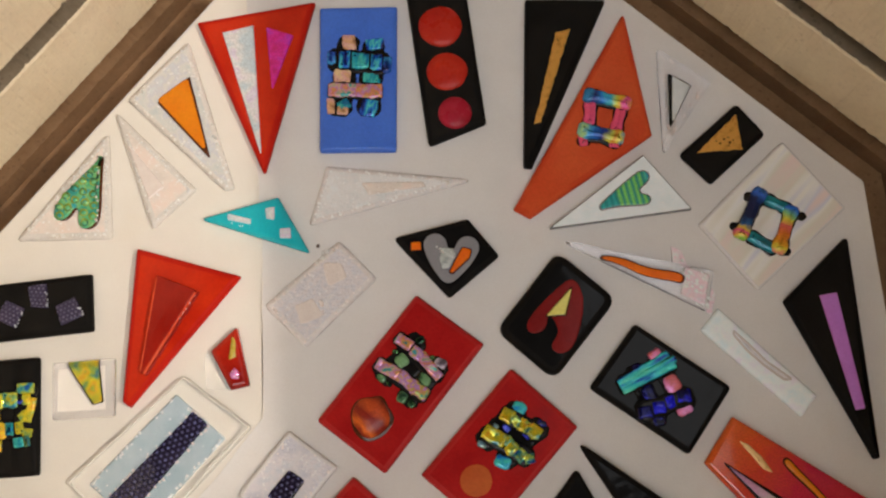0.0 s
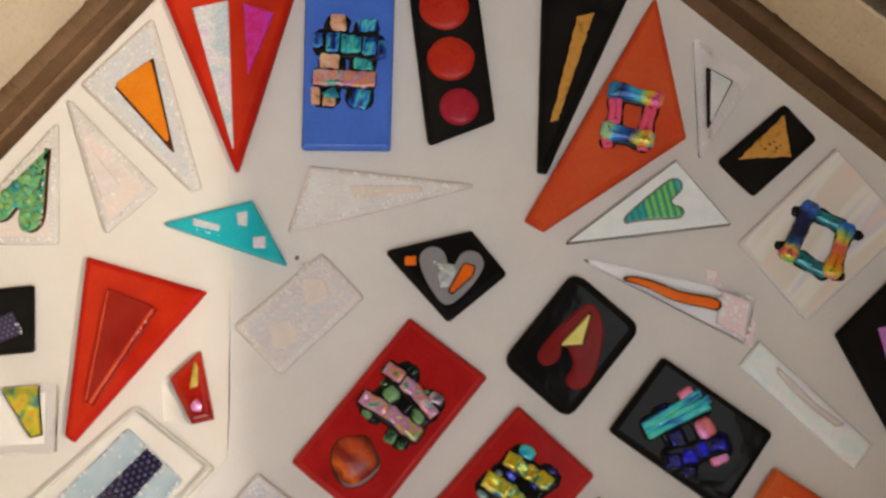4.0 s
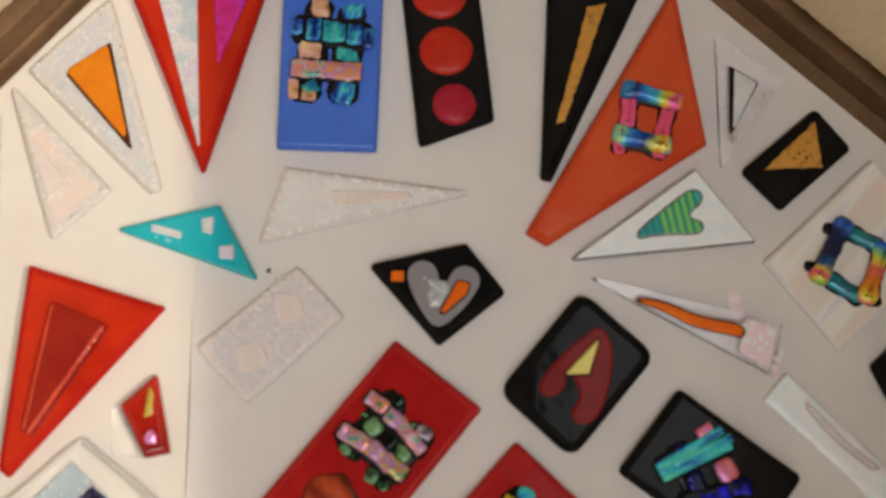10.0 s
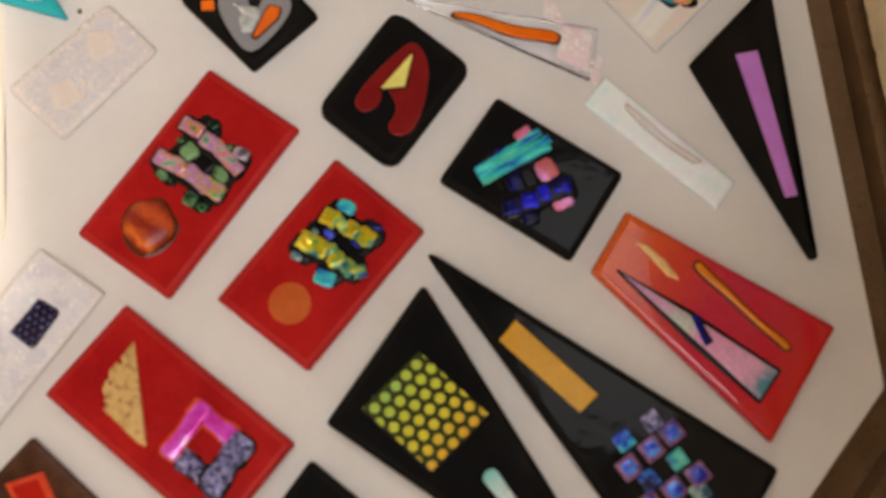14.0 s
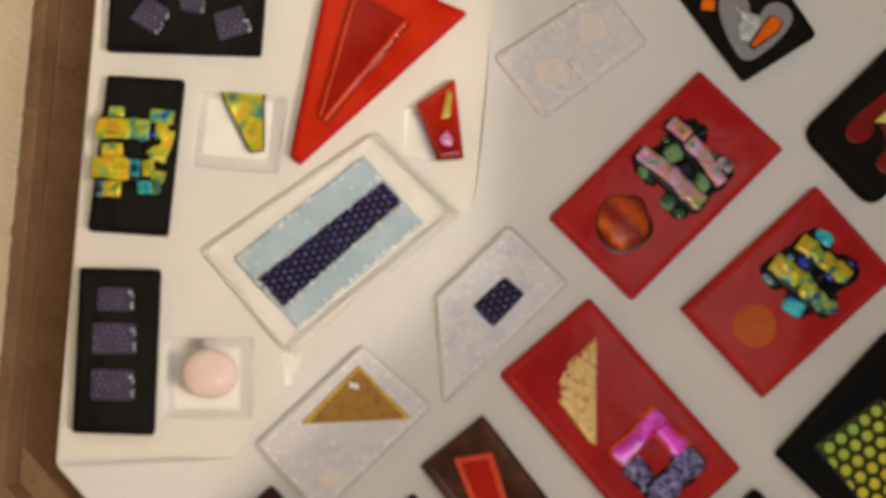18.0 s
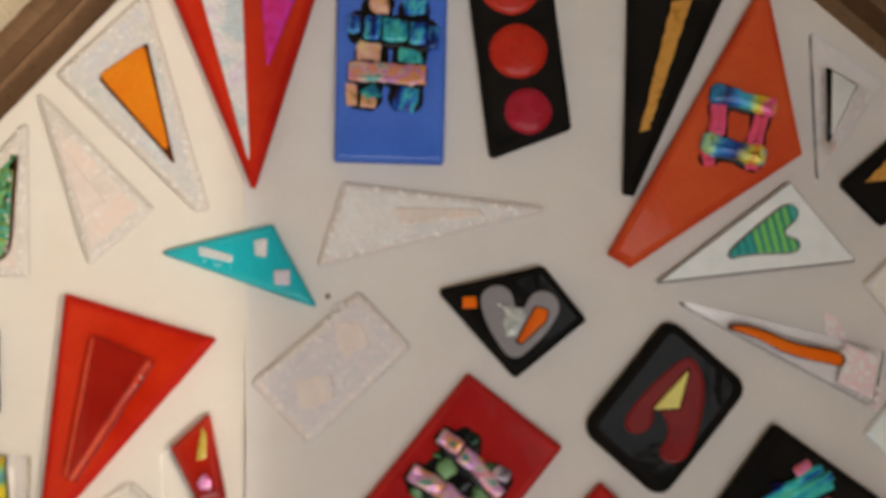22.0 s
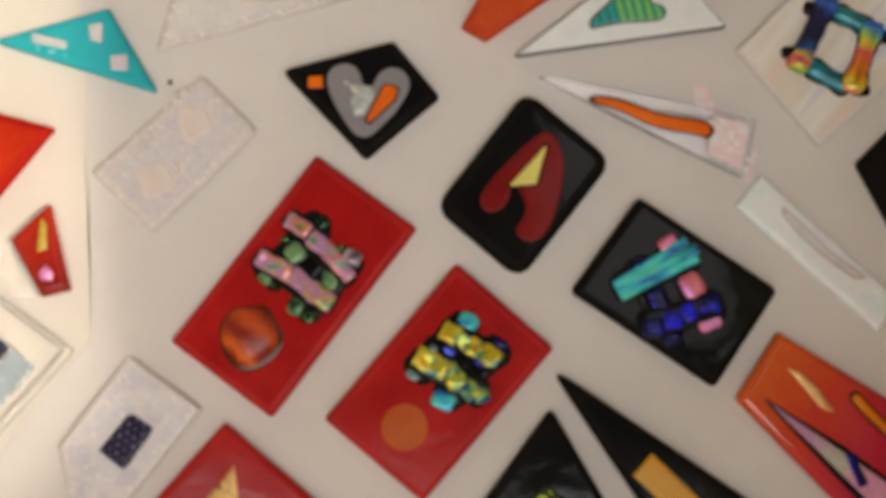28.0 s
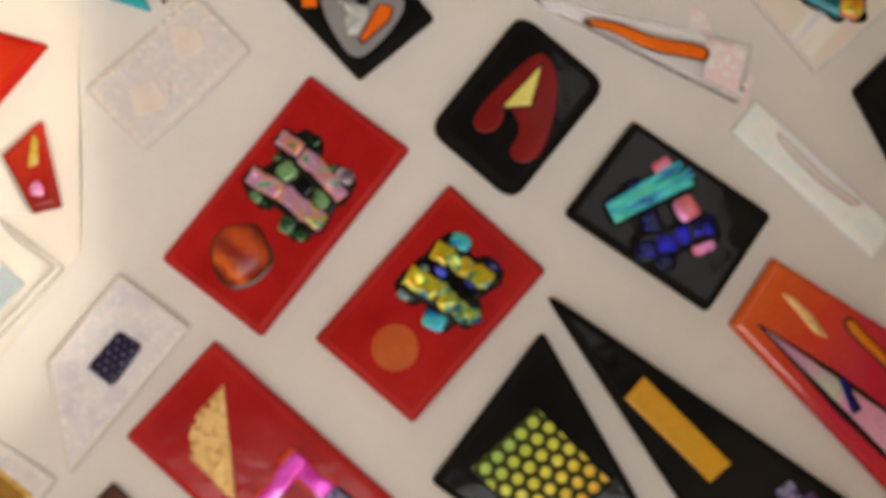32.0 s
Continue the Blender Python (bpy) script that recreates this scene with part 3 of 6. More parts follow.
def piece(corners, label, mat, h=4.0, r=1.3, e=1.9, name="glass_pendant", wobble=0.25, dome=0.0, z0=ON, edge=None):
    """One piece of fused glass: an empty at its middle with its base under it."""
    thing = new(name)
    edge = edge or RIMS.get(mat)
    mid = sum((Vector(c) for c in corners), Vector((0, 0))) / len(corners)
    thing.location = (mid.x / 1000, mid.y / 1000, z0 / 1000)
    thing.empty_display_size = 0.01
    tagged(thing, label, "fused glass", GROUP)
    base = part("base", slab(corner_inset(corners, -0.35), h, e, z0, dome, wobble, r, edge is not None), mat, thing)
    if edge:
        base.data.materials.append(edge)
    if mat in (CLEAR, RIM_CLEAR, PLATE):
        base.visible_shadow = False
    thing["top"] = z0 + h
    return thing


def on(thing, corners, mat, h=0.9, r=0.6, e=0.6, name="inlay", label="", sink=0.5, dome=0.0, wobble=0.15, lift=0.0):
    """A flat piece fused into the top of a thing."""
    return part(name, slab(corners, h + sink, e, thing["top"] - sink + lift, dome, wobble, r), mat, thing, label)


def bar(a, b, w, h, z0, grow=0.0, lumps=0.12, knob=0.0, blunt=0.72, soft=0.3):
    """A rounded strip from a to b, with slightly uneven sides."""
    a, b = Vector(a), Vector(b)
    d = (b - a).normalized()
    a, b, w = a - d * grow, b + d * grow, w + 2 * grow
    s = Vector((-d.y, d.x))
    n = max(6, int((b - a).length / 1.3))
    side = []
    for k in range(n + 1):
        u = k / n
        p = a.lerp(b, u)
        end = min(u, 1 - u) * (b - a).length / (0.5 * w)
        half = 0.5 * w * (blunt + (1 - blunt) * min(1.0, end * 2.2) ** 0.6) * (1 + knob * math.exp(-(((min(u, 1 - u) * (b - a).length - 0.5 * w) / (0.5 * w)) ** 2)))
        one, two = (half * (1 + lumps * (1.4 * noise.noise((p.x * 0.33, p.y * 0.33, c)) + 0.8 * noise.noise((p.x * 0.9, p.y * 0.9, c)))) for c in (w, w + 31.0))
        side.append((p, one, two))
    ring = [p - s * q for p, q, _ in side] + [p + s * q for p, _, q in reversed(side)]
    return slab(ring, h, soft * w, z0)


def strip(thing, a, b, w, mat, layer=0, lumps=0.13, tiles=None, knob=0.05):
    """A strip of coated glass: a dark backing, and on it the bright film broken into a few lumps."""
    a, b = Vector(a), Vector(b)
    z = thing["top"] - 0.5 + 0.75 * layer
    back = part("strip", bar(a, b, w, 1.4, z, 0.4, lumps, knob), BLACK, thing, "dark edge of coated glass")
    n = tiles or 1
    rnd = random.Random(int(a.x * 31 + b.y * 17 + w * 7))
    for k in range(n):
        over = 0.0 if n == 1 else 0.1
        p, q = a.lerp(b, max(0.0, (k - over * rnd.random()) / n)), a.lerp(b, min(1.0, (k + 1 + over * rnd.random()) / n))
        side = Vector((-(b - a).y, (b - a).x)).normalized() * w * 0.1 if n > 1 else Vector((0, 0))
        part("film", bar(p + side * rnd.uniform(-1, 1), q + side * rnd.uniform(-1, 1), w * (rnd.uniform(0.84, 1.06) if n > 1 else 0.9), 1.6 + 0.6 * rnd.random(), z + 0.3, 0.0, lumps, knob if n == 1 else 0.0, 0.72 if n == 1 else 0.92), mat, back)


def weave(thing, under, over):
    for layer, some in enumerate((under, over)):
        for a, b, w, mat, *tiles in some:
            strip(thing, a, b, w, mat, layer, tiles=tiles[0] if tiles else None, knob=tiles[1] if len(tiles) > 1 else 0.05)


def dark_bars(thing, layer, bars, grow=0.95, knob=0.05, shift=(0, 0)):
    """The dark backing of a lattice: rounded bars of black glass that crossed and sank into each other; shift moves
    them aside to stand for shade.
    """
    z = thing["top"] - 0.5 + 0.75 * layer
    d = Vector(shift)
    return [(part("strip", bar(Vector(a) + d, Vector(b) + d, w, 1.4, z, grow, 0.12, knob, 0.62), BLACK, thing, "dark edge of coated glass"), Vector(a), Vector(b)) for a, b, w in bars]


def torn(corners, jag=0.5, step=1.1, seed=5):
    """The outline of a leaf of metal with a ragged edge."""
    rnd = random.Random(seed)
    ring = ring_rounded(corners, 0.3, 1)
    out = []
    for a, b in zip(ring, ring[1:] + ring[:1]):
        n = max(1, round((b - a).length / step))
        side = Vector((a.y - b.y, b.x - a.x)).normalized()
        out += [a.lerp(b, k / n) + side * jag * (rnd.random() ** 2 if k else 0.0) for k in range(n)]
    return out


def films(thing, layer, backs, chips, blunt=0.9, knob=0.0, grow=0.4, soft=0.22, h=1.45):
    """Chips of bright coated film, each on the dark bar that it lies nearest to."""
    z = thing["top"] - 0.2 + 0.75 * layer
    for a, b, w, mat in chips:
        mid = (Vector(a) + Vector(b)) / 2

        def gap(back):
            run = back[2] - back[1]
            u = min(1.0, max(0.0, (mid - back[1]).dot(run) / run.length_squared))
            return (back[1] + run * u - mid).length

        rnd = random.Random(int(mid.x * 31 + mid.y * 17 + w * 7))
        part("film", bar(a, b, w, h * (1 + 0.24 * rnd.random()), z, grow, 0.16, knob, blunt, soft), mat, min(backs, key=gap)[0])


def disc(thing, mid, rx, ry, mat, h, name, label="", z=None, uneven=0.02):
    ring = []
    for k in range(28):
        u = k * math.tau / 28
        s = 1 + uneven * (1.6 * noise.noise((math.cos(u) * 1.3, math.sin(u) * 1.3, mid[0])) + math.cos(5 * u + mid[1]) * 0.25)
        ring.append(Vector((mid[0] + rx * s * math.cos(u), mid[1] + ry * s * math.sin(u))))
    z = thing["top"] - 0.4 if z is None else z
    bm = bmesh.new()
    rows = []
    for k in range(7):
        u = k / 6
        s, q = math.cos(u * math.pi / 2 * 0.93), math.sin(u * math.pi / 2)
        rows.append([bm.verts.new(((mid[0] + (p.x - mid[0]) * s) / 1000, (mid[1] + (p.y - mid[1]) * s) / 1000, (z + h * q) / 1000)) for p in ring])
    for a, b in zip(rows, rows[1:]):
        for n in range(28):
            bm.faces.new((a[n], a[(n + 1) % 28], b[(n + 1) % 28], b[n]))
    bm.faces.new(rows[-1])
    for f in bm.faces:
        f.smooth = True
    bm.faces.new(rows[0][::-1])
    return part(name, bm, mat, thing, label)


def inside(p, corners):
    hit = False
    for a, b in zip(corners, corners[1:] + corners[:1]):
        if (a.y > p.y) != (b.y > p.y) and p.x < (b.x - a.x) * (p.y - a.y) / (b.y - a.y) + a.x:
            hit = not hit
    return hit


def grain(bm, x, y, z, r, h, sides=6, turn=0.0):
    low = [bm.verts.new(((x + r * math.cos(turn + k * math.tau / sides)) / 1000, (y + r * math.sin(turn + k * math.tau / sides)) / 1000, z / 1000)) for k in range(sides)]
    top = [bm.verts.new(((x + 0.6 * r * math.cos(turn + k * math.tau / sides)) / 1000, (y + 0.6 * r * math.sin(turn + k * math.tau / sides)) / 1000, (z + h) / 1000)) for k in range(sides)]
    for k in range(sides):
        bm.faces.new((low[k], low[(k + 1) % sides], top[(k + 1) % sides], top[k]))
    bm.faces.new(top)


def glitter(thing, corners, along=34, within=14, mat=None, deep=1.3, lift=0.0, seed=1, sides=None):
    """Bright grains along the edges of a piece and a few across it, for glitter and painted-in sparkle, as one joined
    part.
    """
    rnd = random.Random(seed)
    edge = corner_inset(corners, deep)
    bm = bmesh.new()
    z = thing["top"] + lift - 0.12
    pairs = list(zip(edge, edge[1:] + edge[:1]))
    pairs = [pairs[k] for k in sides] if sides else pairs
    lengths = [(b - a).length for a, b in pairs]
    for _ in range(along):
        a, b = rnd.choices(pairs, lengths)[0]
        p = a.lerp(b, rnd.random())
        grain(bm, p.x + rnd.gauss(0, 0.35), p.y + rnd.gauss(0, 0.35), z, rnd.uniform(0.22, 0.8), 0.4, 6, rnd.random() * 6)
    lo, hi = Vector((min(p.x for p in edge), min(p.y for p in edge))), Vector((max(p.x for p in edge), max(p.y for p in edge)))
    while within > 0:
        p = Vector((rnd.uniform(lo.x, hi.x), rnd.uniform(lo.y, hi.y)))
        if inside(p, edge):
            grain(bm, p.x, p.y, z, rnd.uniform(0.18, 0.5), 0.25, 5, rnd.random() * 6)
            within -= 1
    tagged(part("glitter", bm, mat or GLINT, thing, "scattered bright grains for glitter and painted sparkle"), kind="stuff")


def clipped(ring, corners):
    """The part of a small ring that lies inside a four-sided outline (both anticlockwise)."""
    for a, b in zip(corners, corners[1:] + corners[:1]):
        side = [(b.x - a.x) * (p.y - a.y) - (b.y - a.y) * (p.x - a.x) for p in ring]
        out = []
        for k, p in enumerate(ring):
            q, s, t = ring[k - 1], side[k], side[k - 1]
            if (s >= 0) != (t >= 0):
                out.append(q.lerp(p, t / (t - s)))
            if s >= 0:
                out.append(p)
        ring = out
        if len(ring) < 3:
            return []
    return ring


def studs(thing, corners, mat, pitch=1.75, r=0.66, lift=0.4, lattice=None, margin=0.6):
    """A honeycomb of small raised dots that fills an inlay, cut at its edges, as one joined part."""
    square = len(corners) == 4
    pts = corner_inset(corners, 0.15 if square else r * margin)
    if lattice:
        first, one, two = (Vector(p) for p in lattice)
        one, two = one - first, two - first
    else:
        first = sum(pts, Vector((0, 0))) / len(pts)
        one = (pts[1] - pts[0]).normalized() * pitch
        two = one * 0.5 + Vector((-one.y, one.x)) * 0.866
    bm = bmesh.new()
    z = thing["top"] + lift - 0.1
    n = int(max((p - first).length for p in pts) / one.length * 1.6) + 3
    for i in range(-n, n + 1):
        for j in range(-n, n + 1):
            p = first + one * j + two * i
            if not square:
                if inside(p, pts):
                    grain(bm, p.x, p.y, z, r, 0.28, 9)
                continue
            ring = clipped([p + Vector((math.cos(k * math.tau / 10), math.sin(k * math.tau / 10))) * r for k in range(10)], pts)
            if len(ring) < 3 or max((q - p).length for q in ring) < 0.3 * r:
                continue
            mid = sum(ring, Vector((0, 0))) / len(ring)
            low = [bm.verts.new((q.x / 1000, q.y / 1000, z / 1000)) for q in ring]
            top = [bm.verts.new(((mid.x + (q.x - mid.x) * 0.6) / 1000, (mid.y + (q.y - mid.y) * 0.6) / 1000, (z + 0.28) / 1000)) for q in ring]
            for k in range(len(ring)):
                bm.faces.new((low[k - 1], low[k], top[k], top[k - 1]))
            bm.faces.new(top)
    tagged(part("dots", bm, mat, thing, "raised honeycomb of dots"), kind="stuff")


def glints(thing, a, b, n, mat=None, lift=0.9, spread=0.5, size=0.6, seed=3):
    """A row of bright grains from a to b that stand for glints, as one joined part."""
    rnd = random.Random(seed)
    a, b = Vector(a), Vector(b)
    bm = bmesh.new()
    for _ in range(n):
        p = a.lerp(b, rnd.random())
        grain(bm, p.x + rnd.gauss(0, spread), p.y + rnd.gauss(0, spread), thing["top"] + lift - 0.12, size * rnd.uniform(0.5, 1.4), 0.35, 6, rnd.random() * 6)
    tagged(part("glitter", bm, mat or GLINT, thing, "row of bright grains set as painted glints"), kind="stuff")


def cord(thing, points, w, mat, name, label="", lift=0.0):
    """A closed thin cord lying on a thing."""
    ring = ring_rounded(points, 1.2)
    z = thing["top"] + lift
    bm = bmesh.new()
    rows = [[bm.verts.new((p.x / 1000, p.y / 1000, (z + up) / 1000)) for p in inset(ring, d * w)] for d, up in ((-0.5, -0.2), (-0.38, 0.25), (0, 0.42), (0.38, 0.25), (0.5, -0.2))]
    k = len(ring)
    for a, b in zip(rows, rows[1:]):
        for n in range(k):
            bm.faces.new((a[n], a[(n + 1) % k], b[(n + 1) % k], b[n])).smooth = True
    bmesh.ops.recalc_face_normals(bm, faces=bm.faces)
    return part(name, bm, mat, thing, label)


def heart(tip, lobe_a, lobe_b, fat, notch=1.0, bulge=0.12, steps=9):
    """The outline of a heart: straight flanks from the tip to two round lobes, notch deep between them."""
    tip, a, b = Vector(tip), Vector(lobe_a), Vector(lobe_b)
    axis = ((a + b) / 2 - tip).normalized()
    out = [tip]
    for c, other in ((a, b), (b, a)):
        away = (c - other) - axis * (c - other).dot(axis)
        away.normalize()
        flank = (c - tip).normalized()
        first = math.atan2(-flank.dot(away), flank.dot(axis))
        arc = []
        for k in range(steps + 1):
            u = first + k / steps * (0.95 * math.pi - first)
            arc.append(c + (away * math.cos(u) + axis * math.sin(u)) * fat)
        if c is a:
            out += arc + [(a + b) / 2 - axis * fat * notch]
        else:
            out += arc[::-1]
    if sum(p.x * q.y - q.x * p.y for p, q in zip(out, out[1:] + out[:1])) < 0:
        out.reverse()
    n = out.index(tip)
    before, after = out[n - 1], out[(n + 1) % len(out)]
    mid = (a + b) / 2
    near = []
    for q, us in ((before, (0.75, 0.5, 0.28, 0.1)), (after, (0.1, 0.28, 0.5, 0.75))):
        side = (q - tip) - axis * (q - tip).dot(axis)
        side.normalize()
        near.append([tip.lerp(q, u) + side * fat * bulge * 4 * u * (1 - u) for u in us])
    out[n : n + 1] = near[0] + ([tip] if bulge < 0.3 else []) + near[1]
    return smoothed(out)


def smoothed(ring, times=2):
    for _ in range(times):
        ring = [q for a, b in zip(ring, ring[1:] + ring[:1]) for q in (a.lerp(b, 0.25), a.lerp(b, 0.75))]
    return ring


def ribbon(points, widths, h, z0):
    """A rounded ribbon of changing width along a bent line."""
    pts = [Vector(p) for p in points]
    left, right = [], []
    for n, (p, w) in enumerate(zip(pts, widths)):
        d = (pts[min(n + 1, len(pts) - 1)] - pts[max(n - 1, 0)]).normalized()
        s = Vector((-d.y, d.x)) * w / 2
        left.append(p + s)
        right.append(p - s)
    return slab(smoothed(right + left[::-1]), h, 0.3 * min(widths) + 0.1, z0)


# ---- kiln: shelf, papers, walls ----
MID = Vector((-1.8, 23.2))
SHELF, WALL, TURN = 184.5, 200.7, 5.5


def octagon(a, steps=1):
    out = []
    for k in range(8):
        u, v = (radians(TURN + 22.5 + 45 * n) for n in (k - 1, k))
        p, q = (MID + Vector((math.cos(w), math.sin(w))) * a / math.cos(radians(22.5)) for w in (u, v))
        out += [p.lerp(q, n / steps) for n in range(steps)]
    return out


def sheet(name, ring, z0, h, mat, label="", kind="structure", e=0.8):
    ob = part(name, slab(ring, h, e, z0), mat)
    return tagged(ob, label, name.replace("_", " "), "", kind)


shelf = sheet("kiln_shelf", ring_rounded(octagon(SHELF), 4, 3), -16, 16, WASH, "pale octagonal kiln shelf coated with greyish white kiln wash", " ".strip())
sheet("kiln_floor", octagon(WALL + 0.5), -62, 42, GAP_BROWN, "brown brick floor under the shelf, with the gap's shade in its colour")

def wall_side(n):
    """One side of the octagonal brick wall, with heater grooves cut along it and a chipped lip."""
    u = radians(TURN + 45 * n)
    out, along = Vector((math.cos(u), math.sin(u))), Vector((-math.sin(u), math.cos(u)))
    half = math.tan(radians(22.5))
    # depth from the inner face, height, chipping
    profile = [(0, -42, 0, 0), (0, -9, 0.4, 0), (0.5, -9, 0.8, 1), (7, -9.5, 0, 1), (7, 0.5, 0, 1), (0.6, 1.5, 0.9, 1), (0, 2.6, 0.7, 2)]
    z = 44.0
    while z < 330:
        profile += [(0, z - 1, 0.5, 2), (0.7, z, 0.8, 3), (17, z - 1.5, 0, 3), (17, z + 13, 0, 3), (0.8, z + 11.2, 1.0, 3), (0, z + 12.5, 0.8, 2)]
        z += 57.0
    profile += [(0, 358, 0.5, 2), (2, 360, 0.5, 2), (63, 360, 0, 2), (63, -42, 0, 2)]
    bm = bmesh.new()
    cols = 150
    grid = []
    for k in range(cols + 1):
        s = (k / cols * 2 - 1) * half
        row = []
        for d, zz, chip, _ in profile:
            r = WALL + d
            p = MID + out * r + along * s * r
            c = chip * (0.9 * noise.noise((k * 0.35, zz * 0.11, n * 5.0)) + 0.9 * noise.noise((k * 1.1, zz * 0.3, n * 9.0)))
            p = p + out * abs(c)
            row.append(bm.verts.new((p.x / 1000, p.y / 1000, (zz + c * 0.8) / 1000)))
        grid.append(row)
    mats = [BRICK, GAP_BROWN, SHADED_GROOVE]
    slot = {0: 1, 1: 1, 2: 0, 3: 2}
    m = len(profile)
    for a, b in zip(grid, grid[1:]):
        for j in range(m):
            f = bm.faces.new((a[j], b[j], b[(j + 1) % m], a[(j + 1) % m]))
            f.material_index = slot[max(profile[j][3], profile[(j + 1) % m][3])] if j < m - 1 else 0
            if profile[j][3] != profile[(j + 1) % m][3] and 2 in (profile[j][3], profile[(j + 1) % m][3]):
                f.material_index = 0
    bm.faces.new(grid[0])
    bm.faces.new(grid[-1][::-1])
    bmesh.ops.recalc_face_normals(bm, faces=bm.faces)
    me = bpy.data.meshes.new("wall")
    bm.to_mesh(me)
    bm.free()
    for mt in mats:
        me.materials.append(mt)
    ob = new("wall_%d" % (n + 1), me)
    tagged(ob, "cream firebrick kiln wall with dark heater grooves", "kiln wall", "sides of the kiln", "structure")


for n in range(8):
    wall_side(n)


def room_box(name, lo, hi, mat, label):
    bm = bmesh.new()
    bmesh.ops.create_cube(bm, size=1.0)
    for v in bm.verts:
        v.co = [a + (c + 0.5) * (b - a) for c, a, b in zip(v.co, lo, hi)]
    tagged(part(name, bm, mat), label, name.split("_")[0], "", "structure")


# Unseen room added around the kiln; its dull tones limit bounce and reflections.
room_box("floor", (-1.7, -1.7, -0.56), (1.9, 2.5, -0.46), CONCRETE, "unseen plain grey floor closing the room")
DIM = powdery("dark_unseen_ceiling", (0.045, 0.043, 0.041), (0.034, 0.033, 0.031), (0.9, 0.9, 0.9), 3, 200)
room_box("ceiling", (-1.7, -1.7, 2.12), (1.9, 2.5, 2.2), DIM, "unseen plain ceiling, kept dark to mirror little light")
room_box("wall_north", (-1.7, 2.5, -0.56), (1.9, 2.6, 2.2), PLASTER, "unseen plain wall closing the room")
room_box("wall_south", (-1.7, -1.8, -0.56), (1.9, -1.7, 2.2), PLASTER, "unseen plain wall closing the room")
room_box("wall_east", (1.9, -1.8, -0.56), (2.0, 2.6, 2.2), PLASTER, "unseen plain wall closing the room")
room_box("wall_west", (-1.8, -1.8, -0.56), (-1.7, 2.6, 2.2), PLASTER, "unseen plain wall closing the room")
room_box("kiln_base", (-0.3, -0.27, -0.46), (0.3, 0.32, -0.063), CONCRETE, "plain block base under the kiln")

# sheets of fibre paper over the shelf
SEAM = [Vector(p) for p in [(-128.0, -61.4), (-114.3, -31.6), (-88.9, -3.9), (-70.9, 20.1)]] + [Vector(p) for p in [(-73.7, 88.2), (-76.4, 121.4)]] + [Vector((-83.5, 197.5))]
EIGHT = octagon(SHELF - 1.2)
sheet("fibre_paper", [EIGHT[4], EIGHT[5] + Vector((0.5, 2.5))] + SEAM + [EIGHT[3] + Vector((1, 0))], 0.0, 0.6, PAPER, "thin cream fibre paper laid over the kiln shelf", "structure", 0.04)
sheet("fibre_paper", [EIGHT[k] for k in (6, 7, 0, 1, 2)] + [p + Vector((0.04, -0.03)) for p in reversed(SEAM)] + [EIGHT[5] + Vector((0.8, 0.6))], 0.0, 0.58, WASH, "thin greyish fibre paper laid over the kiln shelf", "structure", 0.04)
for a, b in zip(SEAM[3:5], SEAM[4:6]):
    tagged(part("paper_curl", bar(a, b, 0.8, 0.22, 0.42, 0.0, 0.8), PAPER), "crinkled raised edge of fibre paper along the seam", "paper edge", "", "structure")
tagged(part("paper_curl", bar((-176, -70.4), SEAM[0], 0.8, 0.35, 0.35, 0.0, 0.9), PAPER), "crinkled raised edge of fibre paper along the seam", "paper edge", "", "structure")
# ---- the glass pieces ----
p = piece([(-103.0, 184.3), (-53.9, 193.6), (-72.9, 118.9)], "long red glass triangle with a silver and a magenta wedge inlaid", RED, r=1.0)
on(p, [(-92.1, 179.4), (-79.2, 182.7), (-73.9, 124.5)], SILVER, label="silvery opal wedge")
glints(p, *[(-89.6, 176.0), (-76.6, 136.0)], 12, None, 0.85, 0.3, 0.32, 61)
on(p, [(-73.8, 181.9), (-62.3, 178.2), (-70.6, 153.6)], MAGENTA, label="bright magenta wedge")

p = piece([(-51.4, 190.8), (-19.4, 191.6), (-19.2, 128.5), (-50.3, 128.2)], "upright blue glass rectangle with a peach and peacock woven lattice", BLUE)
low = dark_bars(p, 0, [((-38.8, 177.1), (-42.5, 143.8), 7.4), ((-28.5, 175.3), (-30.5, 143.8), 7.8)])
high = dark_bars(p, 1, [((-46.5, 167.5), (-22.9, 165.5), 8.3), ((-46.6, 154.0), (-25.4, 153.3), 6.0)])
films(p, 0, low, [
    ((-39.0, 177.8), (-38.9, 171.4), 4.9, PEACH), ((-31.4, 173.6), (-24.7, 174.4), 4.0, TURQ), ((-41.2, 163.5), (-41.6, 156.8), 6.3, PEACH),
    ((-29.6, 162.0), (-29.5, 156.8), 6.6, TEAL_FILM), ((-46.2, 150.2), (-46.0, 144.2), 2.5, PEACH), ((-42.6, 146.6), (-38.7, 148.7), 3.7, AQUA_BIT),
    ((-41.1, 148.3), (-41.4, 143.8), 3.7, PEACH), ((-29.6, 149.7), (-30.9, 143.2), 6.3, TURQ),
])
films(p, 1, high, [
    ((-47.5, 168.0), (-44.5, 168.0), 5.5, DEEP_BLUE), ((-42.8, 167.1), (-38.4, 167.0), 6.8, TURQ), ((-37.3, 166.5), (-30.7, 166.5), 6.6, TEAL_FILM),
    ((-29.5, 166.1), (-25.1, 165.8), 7.1, TURQ), ((-24.3, 165.1), (-21.4, 164.9), 6.3, DEEP_BLUE), ((-46.8, 154.0), (-35.7, 153.8), 5.4, ROSE_PEACH),
    ((-35.7, 153.8), (-25.1, 153.5), 5.4, ROSE_PEACH),
])

